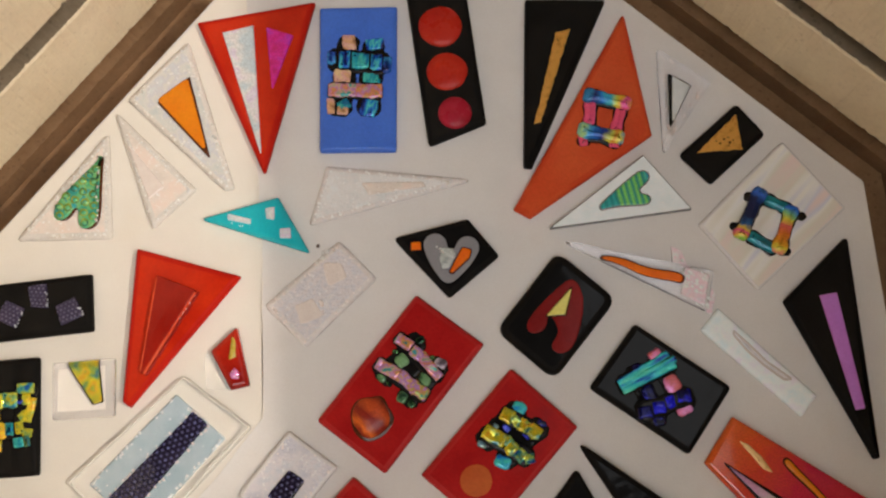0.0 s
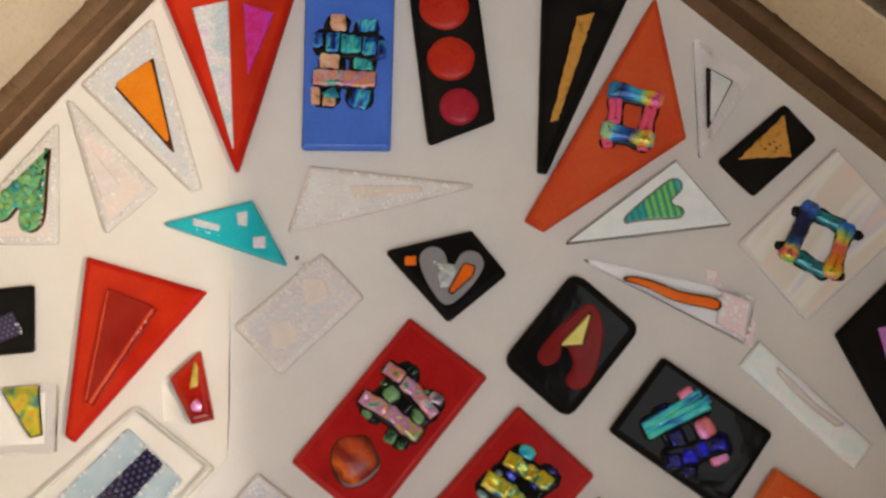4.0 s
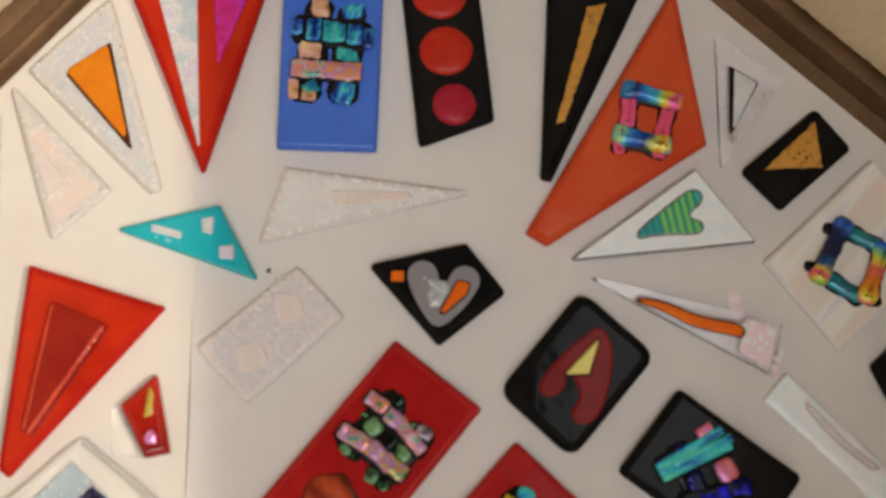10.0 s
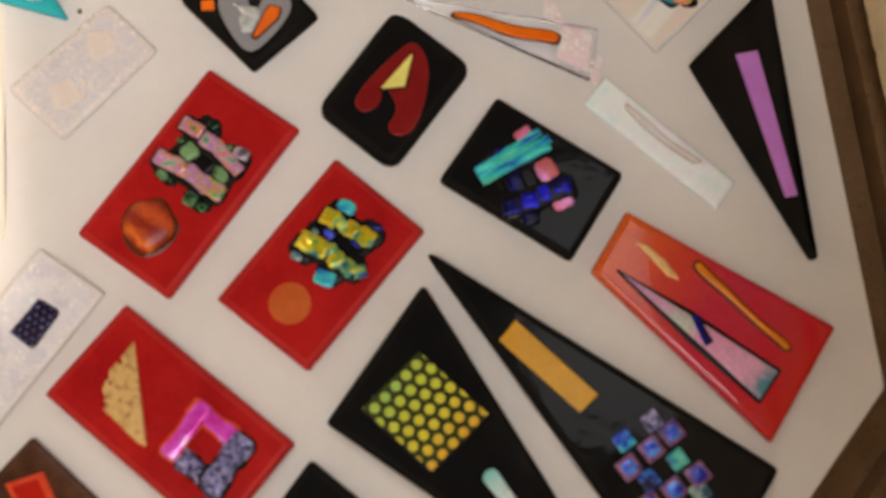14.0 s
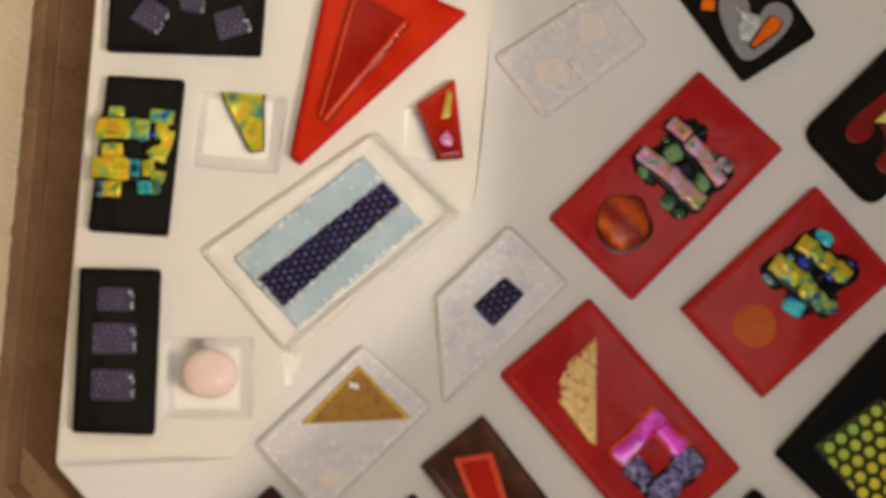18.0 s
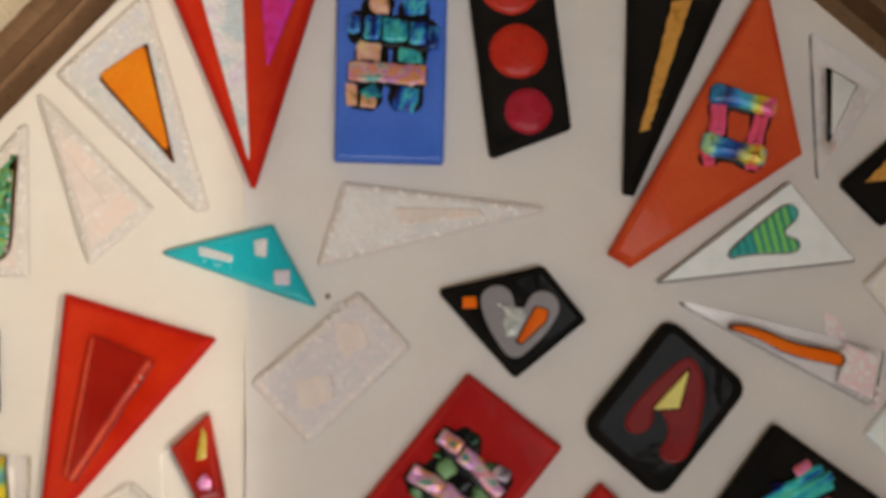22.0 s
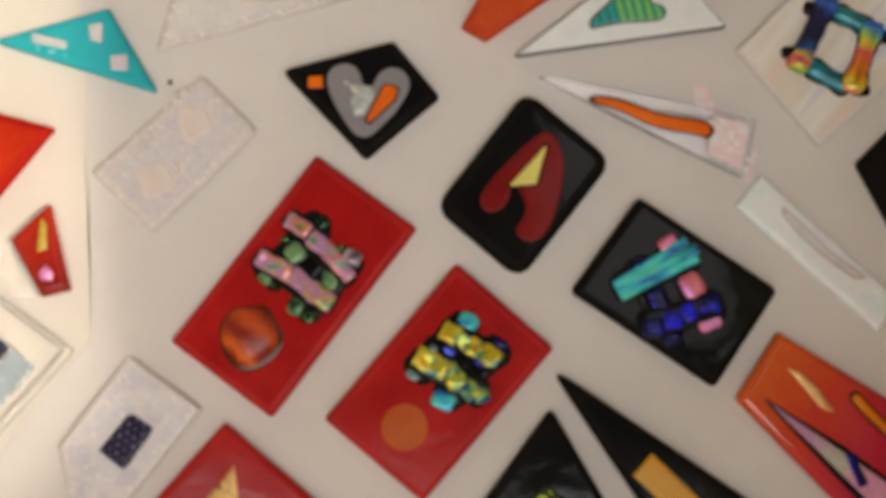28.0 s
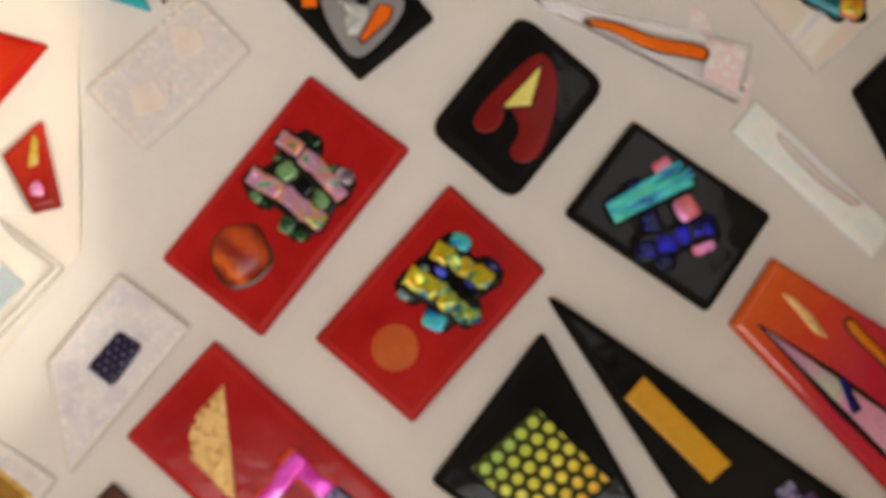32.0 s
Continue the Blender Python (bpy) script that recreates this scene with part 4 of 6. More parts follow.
p = piece([(-14.9, 198.0), (9.5, 200.5), (17.9, 140.4), (-5.2, 130.6)], "black glass bar with three round red cabochons", BLACK, r=2.0)
disc(p, (-0.8, 182.3), 9.3, 9.2, CAB_RED, 2.0, "cabochon", "round red cabochon")
disc(p, (2.0, 162.4), 8.8, 8.4, CAB_RED, 2.0, "cabochon", "round red cabochon")
disc(p, (5.3, 144.5), 7.2, 7.0, CAB_ROSE, 2.0, "cabochon", "round red cabochon")

p = piece([(35.3, 194.7), (68.8, 194.7), (36.6, 121.3), (33.8, 121.7)], "long black glass wedge with a strip of gold leaf", BLACK)
part("inlay", slab(torn([(47.3, 179.6), (53.9, 181.3), (40.9, 140.4), (37.7, 139.4)], 0.5, 1.5, 8), 1.0, 0.15, p["top"] - 0.5), GOLD, p, "gold leaf strip with a ragged edge")

p = piece([(76.3, 188.3), (86.3, 135.3), (35.8, 100.3), (29.4, 103.9)], "orange-red glass kite with a square rainbow lattice", ORANGE_RED, r=1.0)
COOL = graded("cool_rainbow_film", *[(57.5, 152.4), (78.0, 147.5)], [(0.0, (0.03, 0.16, 0.34)), (0.12, (0.03, 0.26, 0.58)), (0.27, (0.02, 0.03, 0.22)), (0.42, (0.02, 0.26, 0.86)), (0.55, (0.06, 0.62, 0.74)), (0.67, (0.66, 0.80, 0.10)), (0.80, (0.95, 0.52, 0.04)), (0.90, (0.95, 0.08, 0.40)), (1.0, (0.95, 0.40, 0.06))], 0.05, sway=0.16, coat=0.1)
WARM = graded("warm_rainbow_film", *[(55.2, 137.4), (75.2, 132.5)], [(0.0, (0.08, 0.55, 0.80)), (0.13, (0.45, 0.75, 0.30)), (0.24, (0.08, 0.50, 0.85)), (0.38, (0.02, 0.18, 0.70)), (0.52, (0.01, 0.04, 0.30)), (0.66, (0.75, 0.78, 0.10)), (0.78, (0.93, 0.36, 0.06)), (0.88, (0.90, 0.80, 0.10)), (1.0, (0.04, 0.35, 0.80))], 0.08, sway=0.16, coat=0.1)
# Dark bars set off to the lower right draw the lattice's outer shade.
low = dark_bars(p, 0, [((61.3, 149.9), (60.2, 137.0), 5.1), ((73.7, 146.7), (71.0, 134.5), 4.9), ((57.6, 134.5), (58.1, 130.5), 4.5)], 0.1, 0.25, (0.25, -0.25))
high = dark_bars(p, 1, [((59.4, 151.7), (77.2, 147.5), 6.0), ((56.7, 136.8), (73.6, 132.5), 6.6)], 0.1, 0.25, (0.25, -0.25))
films(p, 0, low, [
    ((61.3, 149.5), (60.3, 139.0), 4.3, CORAL), ((73.9, 146.7), (71.3, 135.7), 4.3, CORAL), ((57.5, 134.9), (58.1, 130.4), 3.3, CORAL),
    ((68.6, 130.9), (72.4, 130.4), 2.2, CORAL),
], 0.8, 0.0, 0.3, 0.42, 2.1)
films(p, 1, high, [
    ((58.6, 152.0), (77.8, 147.6), 4.5, COOL), ((56.0, 137.1), (74.3, 132.8), 4.9, WARM),
], 0.72, 0.3, 0.3, 0.46, 2.5)

p = piece([(90.3, 173.0), (111.9, 158.3), (91.4, 127.5)], "clear glass triangle with a small silver triangle inside", CLEAR, h=3.0, edge=FAINT_EDGE, e=0.8)
on(p, [(94.2, 162.0), (103.9, 156.7), (94.0, 137.6)], BLACK, h=0.4, label="dark edge of the silver triangle")
on(p, [(95.6, 161.0), (103.3, 156.5), (94.9, 139.4)], STEEL, h=0.7, label="silver triangle")
glitter(p, [(90.3, 173.0), (111.9, 158.3), (91.4, 127.5)], 30, 6, ROSE_GLINT, deep=1.6, seed=31)

p = piece([(122.2, 148.4), (133.1, 136.0), (110.1, 114.6), (97.9, 126.8)], "small black glass rectangle with a gold leaf triangle", BLACK, r=2.0)
part("inlay", slab(torn([(121.3, 144.2), (123.4, 128.6), (104.0, 127.0)], 0.45, 1.6), 1.0, 0.15, p["top"] - 0.5), GOLD, p, "gold leaf triangle with a ragged edge")
for c, k in zip([(115.7, 133.0), (117.3, 133.8), (114.1, 131.2), (118.2, 131.6), (119.5, 132.6), (112.6, 132.2), (117.6, 130.2)], (0.55, 0.4, 0.5, 0.6, 0.4, 0.3, 0.35)):
    disc(p, c, k, k * 0.8, EMBER, 0.2, "pinhole", "", p["top"] + 0.45, 0.3)

p = piece([(82.7, 126.6), (101.6, 104.1), (43.8, 95.9)], "silvery white glass triangle with a green striped heart", WHITE_SILVER, h=3.0, r=0.8, edge=DARK_EDGE, e=0.45)
LIME, DARK_TEAL = (0.27, 0.84, 0.16), (0.010, 0.27, 0.28)
STRIPED = graded("green_striped_film", *[(64.5, 104.6), (86.2, 110.0)], [(k / 18, (LIME if k % 2 else DARK_TEAL) if 6 < k < 18 else ((0.03, 0.48, 0.46) if k % 2 else DARK_TEAL)) for k in range(17)] + [(17 / 18, (0.10, 0.62, 0.42)), (1.0, (0.03, 0.36, 0.62))], 0.05, 0.2, 0.1, False, 0.02)
outline = [(64.0, 104.4), (64.7, 106.2), (71.6, 112.5), (77.2, 117.2), (80.7, 119.8), (83.4, 119.9), (84.9, 117.9), (84.0, 115.3), (81.5, 113.3), (80.5, 111.7), (81.4, 110.3), (84.2, 109.7), (85.2, 108.1), (84.3, 106.3), (81.8, 105.5), (73.7, 105.2), (66.8, 104.1), (64.9, 103.3)]
ring = smoothed([Vector(c) for c in outline[::-1]])
part("heart_edge", slab(inset(ring, -0.35), 1.1, 0.4, p["top"] - 0.5), DARK_EDGE, p, "dark edge of the heart")
part("heart", slab(inset(ring, 0.12), 1.5, 0.6, p["top"] - 0.5), STRIPED, p, "green and lime striped heart")

p = piece([(140.3, 132.4), (164.3, 104.6), (127.2, 71.0), (104.7, 97.5)], "iridescent clear glass square with a square rainbow lattice", IRID, h=2.8, edge=EDGE, e=0.9)
NIGHT = graded("night_rainbow_film", *[(130.2, 112.6), (119.5, 91.1)], [(0.0, (0.03, 0.10, 0.10)), (0.12, (0.05, 0.20, 0.85)), (0.26, (0.012, 0.02, 0.09)), (0.60, (0.010, 0.018, 0.07)), (0.70, (0.02, 0.12, 0.35)), (0.77, (0.88, 0.66, 0.06)), (0.86, (0.90, 0.06, 0.28)), (0.94, (0.90, 0.50, 0.06)), (1.0, (0.30, 0.66, 0.10))], 0.1, coat=0.12)
FIRE = graded("fire_rainbow_film", *[(142.7, 105.3), (134.7, 85.1)], [(0.0, (0.015, 0.04, 0.30)), (0.14, (0.03, 0.22, 0.90)), (0.24, (0.25, 0.66, 0.30)), (0.33, (0.90, 0.80, 0.08)), (0.46, (0.92, 0.16, 0.14)), (0.64, (0.90, 0.22, 0.03)), (0.82, (0.92, 0.42, 0.03)), (0.92, (0.90, 0.78, 0.08)), (1.0, (0.90, 0.30, 0.20))], 0.1, coat=0.12)
# Shifted dark bars, low and high, put in this lattice's shaded outer edges.
low = dark_bars(p, 0, [((130.7, 109.1), (141.9, 103.2), 4.9), ((123.4, 93.4), (135.2, 86.8), 5.2)], 0.1, 0.25, (0.25, -0.25))
dark_bars(p, 0, [((125.8, 110.3), (125.7, 107.9), 4.1), ((145.3, 102.4), (144.7, 100.1), 4.5), ((119.4, 97.7), (119.3, 95.8), 3.7), ((138.3, 87.6), (138.2, 85.3), 3.9)], 0.75)
high = dark_bars(p, 1, [((129.7, 111.4), (120.3, 92.3), 5.5), ((142.3, 104.4), (135.5, 86.1), 5.5)], 0.1, 0.25, (0.25, -0.25))
films(p, 0, low, [
    ((131.2, 108.4), (140.7, 103.4), 3.9, SEA), ((124.1, 92.8), (134.5, 87.2), 4.3, SEA),
], 0.8, 0.0, 0.3, 0.42, 2.1)
films(p, 1, high, [
    ((130.1, 112.1), (119.9, 91.5), 4.6, NIGHT), ((142.5, 104.8), (135.0, 85.5), 4.6, FIRE),
], 0.72, 0.25, 0.3, 0.46, 2.5)

p = piece([(164.2, 92.4), (137.2, 66.0), (168.9, 4.0), (170.9, 4.4)], "long black glass triangle with a lilac purple strip", BLACK, r=1.6)
on(p, [(150.9, 68.4), (158.0, 69.5), (166.2, 23.3), (162.2, 22.7)], PURPLE, label="lilac purple strip")

p = piece([(110.9, 63.2), (103.8, 54.3), (141.8, 20.4), (148.1, 28.5)], "narrow bluish opal glass bar with a wavy raised loop", ICE_WHITE, h=2.4, r=1.0)
on(p, [(116.6, 53.3), (121.8, 48.5), (128.5, 41.7), (138.2, 34.9), (135.7, 35.0), (127.8, 40.9), (121.6, 46.9)], OPAL_LILAC, h=0.12, label="milky glass inside the loop")
cord(p, [(116.3, 54.2), (122.1, 48.9), (128.8, 42.0), (138.7, 34.9), (135.5, 34.8), (127.6, 40.6), (121.3, 46.4), (116.5, 52.4)], 0.9, LOOP, "loop", "thin raised loop", 0.05)

p = piece([(47.2, 91.4), (109.4, 78.2), (106.1, 62.3)], "clear glass wedge with an orange squiggle and an iridescent end", CLEAR, h=3.4, edge=WEDGE_EDGE, e=0.55)
on(p, [(97.8, 79.2), (107.5, 77.1), (105.1, 64.3), (95.6, 68.9)], PEARL, h=0.3, label="pearly iridescent end", wobble=1.0)
glints(p, *[(98.0, 77.6), (104.8, 67.0)], 26, None, 0.35, 2.0, 0.7, 4)
part("squiggle_edge", ribbon([(63.6, 83.8), (68.9, 83.1), (74.5, 81.3), (80.1, 78.5), (86.8, 76.9), (92.5, 76.2), (97.4, 74.6)], (1.9, 2.9, 3.5, 4.0, 4.2, 4.4, 4.0), 1.6, p["top"] - 0.5), EMBER, p, "dark rim of the squiggle")
part("squiggle", ribbon([(64.5, 83.6), (68.8, 82.9), (74.5, 81.0), (80.1, 78.3), (86.8, 76.7), (92.5, 76.0), (96.5, 74.8)], (1.3, 2.1, 2.8, 3.3, 3.5, 3.7, 3.3), 1.7, p["top"] - 0.1), SQUIGGLE, p, "orange glass squiggle")

p = piece([(46.6, 86.0), (69.5, 66.9), (44.3, 34.9), (21.8, 54.2)], "black glass square with round corners and a dull red heart", BLACK, h=5.0, r=5.5, e=2.6)
outline = [(33.1, 55.6), (34.9, 59.8), (40.7, 66.2), (46.4, 71.6), (50.8, 75.0), (54.1, 73.8), (56.5, 68.1), (56.3, 61.5), (54.7, 54.1), (51.9, 47.2), (48.2, 44.6), (44.4, 45.2), (42.8, 48.4), (45.9, 52.3), (45.6, 56.2), (42.9, 60.2), (42.3, 60.2), (41.6, 55.4), (38.8, 52.9), (35.0, 52.6)][::-1]
part("heart", slab(smoothed([Vector(c) for c in outline]), 0.7, 0.9, p["top"] - 0.5), HEART_RED, p, "dull red upturned heart")
# This larger dark triangle draws the yellow one's shadow outline.
on(p, [(52.5, 72.6), (49.4, 59.8), (40.4, 59.2)], EMBER, label="dark outline for the shadow around the yellow triangle", lift=0.4, h=0.4)
on(p, [(52.1, 71.7), (48.9, 60.3), (41.1, 59.6)], LEMON, label="pale yellow triangle", lift=0.5, h=0.7)

p = piece([(-19.3, 91.6), (10.3, 99.4), (22.8, 84.6), (2.9, 67.6)], "black glass kite with a grey heart and orange chips", BLACK, h=4.5, r=1.6)
part("heart", slab(heart((2.0, 71.7), (-2.8, 88.7), (10.2, 87.6), 4.8, 0.9, 0.3), 0.9, 0.5, p["top"] - 0.5), GREY, p, "plain grey heart")
on(p, [(-12.6, 89.6), (-8.5, 90.1), (-8.5, 86.6), (-12.6, 86.4)], RED_ORANGE, label="orange chip")
on(p, [(7.9, 88.2), (12.4, 86.9), (11.2, 83.0), (4.1, 76.3), (2.3, 77.4)], EMBER, label="dark edge of the orange drop", lift=0.3, h=0.5, r=1.3)
on(p, [(8.1, 87.6), (11.8, 86.6), (10.8, 83.4), (4.2, 77.2), (3.1, 77.8)], RED_ORANGE, label="orange drop", lift=0.5, r=1.2, dome=0.5)
on(p, [(-0.5, 87.6), (4.7, 87.1), (5.8, 84.8), (2.9, 79.2), (-0.1, 78.8), (-1.0, 82.9)], CRYSTAL, label="clear crystal chip", lift=0.4, dome=0.6)
glints(p, *[(-1.4, 86.9), (2.0, 84.0)], 4, None, 1.6, 0.8, 0.55, 9)

p = piece([(-47.4, 122.0), (12.4, 116.5), (-53.8, 97.7)], "large opal glass triangle with a raised wedge inside", OPAL, h=2.2, edge=FUZZY, e=1.6)
glitter(p, [(-47.4, 122.0), (12.4, 116.5), (-53.8, 97.7)], 60, 20, seed=60)
on(p, [(-33.0, 115.1), (-7.9, 115.4), (-6.8, 113.4), (-30.0, 109.9)], OPAL_PINK, h=0.4, wobble=0.8)

p = piece([(-41.8, 90.7), (-26.7, 75.6), (-54.5, 48.0), (-70.8, 64.4)], "pale pinkish opal glass rectangle with a rough surface", OPAL_MAUVE, h=2.0, edge=FUZZY, e=1.9, r=2.0)
glitter(p, [(-41.8, 90.7), (-26.7, 75.6), (-54.5, 48.0), (-70.8, 64.4)], seed=64, mat=ROSE_GLINT)
on(p, [(-48.6, 82.2), (-41.0, 82.4), (-37.4, 75.4), (-46.6, 72.4)], PATCH, h=0.2, wobble=1.4, r=1.6)
on(p, [(-60.2, 64.2), (-51.6, 66.8), (-47.2, 60.6), (-56.2, 56.6)], PATCH, h=0.2, wobble=1.4, r=1.6)
glints(p, *[(-49.2, 66.6), (-46.6, 60.2)], 7, ROSE_GLINT, 0.2, 0.5, 0.6, 41)
glints(p, *[(-44.4, 88.6), (-52.0, 81.6)], 8, None, 0.0, 0.9, 0.7, 42)

p = piece([(-97.6, 99.9), (-67.2, 108.6), (-54.0, 86.0)], "teal glass triangle with three silvery chips", TEAL, h=3.6, r=0.9)
on(p, [(-87.2, 102.0), (-77.5, 99.6), (-77.6, 97.3), (-87.1, 99.2)], SILVER, label="silvery chip", h=0.7)
on(p, [(-72.1, 104.1), (-68.0, 104.8), (-68.1, 99.2), (-71.5, 99.6)], SILVER, label="silvery chip", h=0.7)
on(p, [(-65.9, 95.7), (-61.3, 96.1), (-61.0, 91.5), (-65.6, 91.7)], SILVER, label="silvery chip", h=0.7)
glints(p, *[(-88.0, 98.6), (-76.0, 95.6)], 6, None, 0.05, 0.4, 0.32, 51)

p = piece([(-106.9, 176.2), (-130.4, 150.6), (-88.8, 112.2), (-85.4, 113.1)], "bluish opal glass triangle with a bright orange wedge", OPAL_BLUE, h=2.6, edge=TAN_EDGE, e=1.7)
glitter(p, [(-106.9, 176.2), (-130.4, 150.6), (-88.8, 112.2), (-85.4, 113.1)], along=64, seed=74)
on(p, [(-105.2, 160.9), (-118.4, 149.2), (-95.0, 124.6)], EMBER, h=0.9, label="dark edge of the orange wedge")
on(p, [(-105.9, 160.2), (-118.4, 150.3), (-96.0, 126.5)], ORANGE, h=1.4, label="bright orange wedge", dome=0.3, r=1.6)

p = piece([(-135.8, 145.7), (-101.1, 112.4), (-117.6, 96.1)], "pale pink opal glass triangle with a glittering wedge", OPAL_PINK, h=2.6, edge=TAN_EDGE, e=2.1)
glitter(p, [(-135.8, 145.7), (-101.1, 112.4), (-117.6, 96.1)], along=64, seed=79)
on(p, [(-130.4, 132.5), (-113.6, 113.3), (-119.8, 108.1)], PATCH, h=0.6)

p = piece([(-138.1, 136.2), (-172.4, 91.2), (-134.4, 92.1)], "pinkish opal glass triangle with a green scaly heart", OPAL_PINK, h=2.6, edge=TAN_EDGE, e=2.1)
glitter(p, [(-138.1, 136.2), (-172.4, 91.2), (-134.4, 92.1)], along=64, seed=83)
outline = [(-139.9, 126.3), (-139.8, 126.0), (-139.8, 124.0), (-139.8, 113.4), (-139.4, 100.8), (-141.2, 96.8), (-144.5, 95.3), (-147.7, 96.8), (-148.1, 100.8), (-148.0, 103.5), (-149.1, 104.3), (-150.3, 103.0), (-152.1, 100.0), (-155.2, 98.8), (-157.7, 100.1), (-158.2, 102.9), (-156.4, 107.4), (-152.8, 112.2), (-147.1, 118.1)]
ring = smoothed([Vector(c) for c in outline[::-1]])
part("heart_edge", slab([q + Vector((0.75, -0.2)) for q in ring], 1.4, 0.3, p["top"] - 0.5), EMBER, p, "dark edge of the heart")
part("heart", slab(ring, 1.9, 0.9, p["top"] - 0.5), SCALES, p, "green scaly dichroic heart")
for c in [(-141.7, 120.5), (-144.3, 118.0), (-146.9, 115.5), (-142.3, 115.2), (-149.8, 112.6), (-146.3, 111.0), (-142.2, 110.0), (-153.2, 109.2), (-149.4, 107.6), (-145.3, 106.6), (-141.7, 105.3), (-155.6, 104.7), (-152.2, 104.4), (-145.6, 102.3), (-155.3, 101.2), (-141.9, 100.8), (-145.0, 98.2)]:
    disc(p, c, 1.75, 1.65, SCALE_RIM, 0.55, "scale", "round dichroic scale", p["top"] + 1.3, 0.08)
    disc(p, (c[0] + 0.1, c[1] - 0.25), 1.2, 1.1, SCALES, 0.8, "scale", "", p["top"] + 1.35, 0.08)
glints(p, *[(-140.6, 120.9), (-140.4, 111.3)], 6, None, 2.0, 0.25, 0.5, 21)
glints(p, *[(-140.5, 110.2), (-140.1, 98.3)], 8, None, 2.0, 0.35, 0.45, 22)

p = piece([(-185.7, 71.4), (-141.2, 76.8), (-139.3, 54.3), (-183.4, 49.1)], "black glass bar with three purple dotted squares", BLACK, h=4.6)
on(p, [(-173.8, 66.3), (-166.3, 62.8), (-169.5, 54.7), (-178.0, 58.6)], PURPLE_DOTS, label="purple dotted square")
studs(p, [(-173.8, 66.3), (-166.3, 62.8), (-169.5, 54.7), (-178.0, 58.6)], PURPLE_STUD, lift=0.9)
glints(p, *[(-166.6, 62.2), (-169.3, 55.2)], 8, BLUE_GLINT, 1.0, 0.3, 0.34, 22)
on(p, [(-165.8, 71.7), (-158.4, 73.1), (-156.9, 62.9), (-163.8, 63.3)], PURPLE_DOTS, label="purple dotted square")
studs(p, [(-165.8, 71.7), (-158.4, 73.1), (-156.9, 62.9), (-163.8, 63.3)], PURPLE_STUD, lift=0.9)
glints(p, *[(-158.3, 70.2), (-157.3, 63.5)], 8, BLUE_GLINT, 1.0, 0.3, 0.34, 22)
on(p, [(-154.2, 63.8), (-146.6, 67.5), (-142.6, 59.9), (-151.4, 55.9)], PURPLE_DOTS, label="purple dotted square")
studs(p, [(-154.2, 63.8), (-146.6, 67.5), (-142.6, 59.9), (-151.4, 55.9)], PURPLE_STUD, lift=0.9)
glints(p, *[(-144.9, 63.6), (-142.8, 60.0)], 8, BLUE_GLINT, 1.0, 0.3, 0.34, 22)

p = piece([(-181.6, 41.6), (-160.0, 43.3), (-157.2, -2.3), (-179.2, -3.8)], "tall black glass bar with a yellow and green woven lattice", BLACK, h=4.6)
low = dark_bars(p, 0, [((-177.3, 30.7), (-174.4, 7.5), 5.4), ((-163.0, 32.1), (-164.5, 8.9), 5.8)])
high = dark_bars(p, 1, [((-180.8, 25.0), (-166.6, 26.8), 6.0), ((-180.0, 13.8), (-167.5, 15.1), 5.8)])
films(p, 0, low, [
    ((-178.5, 30.2), (-174.7, 30.5), 3.7, LIME_TEAL), ((-178.7, 19.1), (-173.2, 20.2), 3.7, YELLOW), ((-178.1, 8.2), (-176.5, 8.2), 4.2, STEEL_BLUE),
    ((-176.0, 8.5), (-171.8, 8.6), 4.2, YELLOW), ((-166.7, 31.0), (-160.5, 31.3), 3.4, LIME_TEAL), ((-163.1, 28.7), (-162.9, 25.0), 2.8, YELLOW),
    ((-165.3, 26.5), (-165.1, 25.5), 2.8, COBALT), ((-160.6, 27.2), (-162.0, 18.4), 2.5, YELLOW), ((-165.0, 19.3), (-162.0, 21.1), 3.8, YELLOW),
    ((-166.3, 15.5), (-163.5, 16.2), 4.2, YELLOW), ((-161.4, 15.2), (-161.8, 12.6), 2.5, YELLOW), ((-166.6, 9.9), (-163.2, 10.7), 3.5, AQUA_BIT),
    ((-162.5, 10.5), (-160.9, 10.8), 3.1, YELLOW),
])
films(p, 1, high, [
    ((-181.1, 25.1), (-171.7, 26.2), 5.5, YELLOW), ((-171.5, 26.2), (-166.6, 26.7), 5.3, LIME_TEAL), ((-180.3, 13.8), (-170.1, 14.9), 5.5, YELLOW),
    ((-169.9, 14.9), (-167.4, 15.2), 4.4, AQUA_BIT),
])

p = piece([(-153.9, 40.8), (-130.1, 42.9), (-128.8, 20.6), (-152.8, 19.1)], "thick clear glass square with a yellow-green wedge", RIM_CLEAR, h=6.0, edge=CLEAR_EDGE_SHADE, e=2.4)
on(p, [(-149.2, 41.4), (-136.0, 42.9), (-133.2, 25.9), (-137.4, 24.7)], BLACK, h=0.7, lift=-4.4, label="dark edge of the wedge")
on(p, [(-148.6, 41.0), (-136.3, 42.6), (-133.7, 26.2), (-137.0, 25.1)], YELLOW, h=1.2, lift=-4.4, label="yellow-green dichroic wedge")

p = piece([(-123.2, 87.2), (-81.3, 76.0), (-122.8, 23.8), (-125.7, 26.0)], "large red glass triangle with a raised dark red wedge", RED, h=4.2, r=0.9, e=1.8)
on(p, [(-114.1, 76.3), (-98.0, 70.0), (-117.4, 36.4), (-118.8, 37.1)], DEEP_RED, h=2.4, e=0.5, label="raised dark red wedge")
# Bright and dark bars stand for light and shade along the wedge's edges.
part("ridge", bar(*[(-98.2, 69.2), (-117.3, 36.6)], 1.1, 0.8, p["top"] + 1.95, 0, 0.25, 0.0), FLAME, p, "orange-red bar for the lit edge of the wedge")
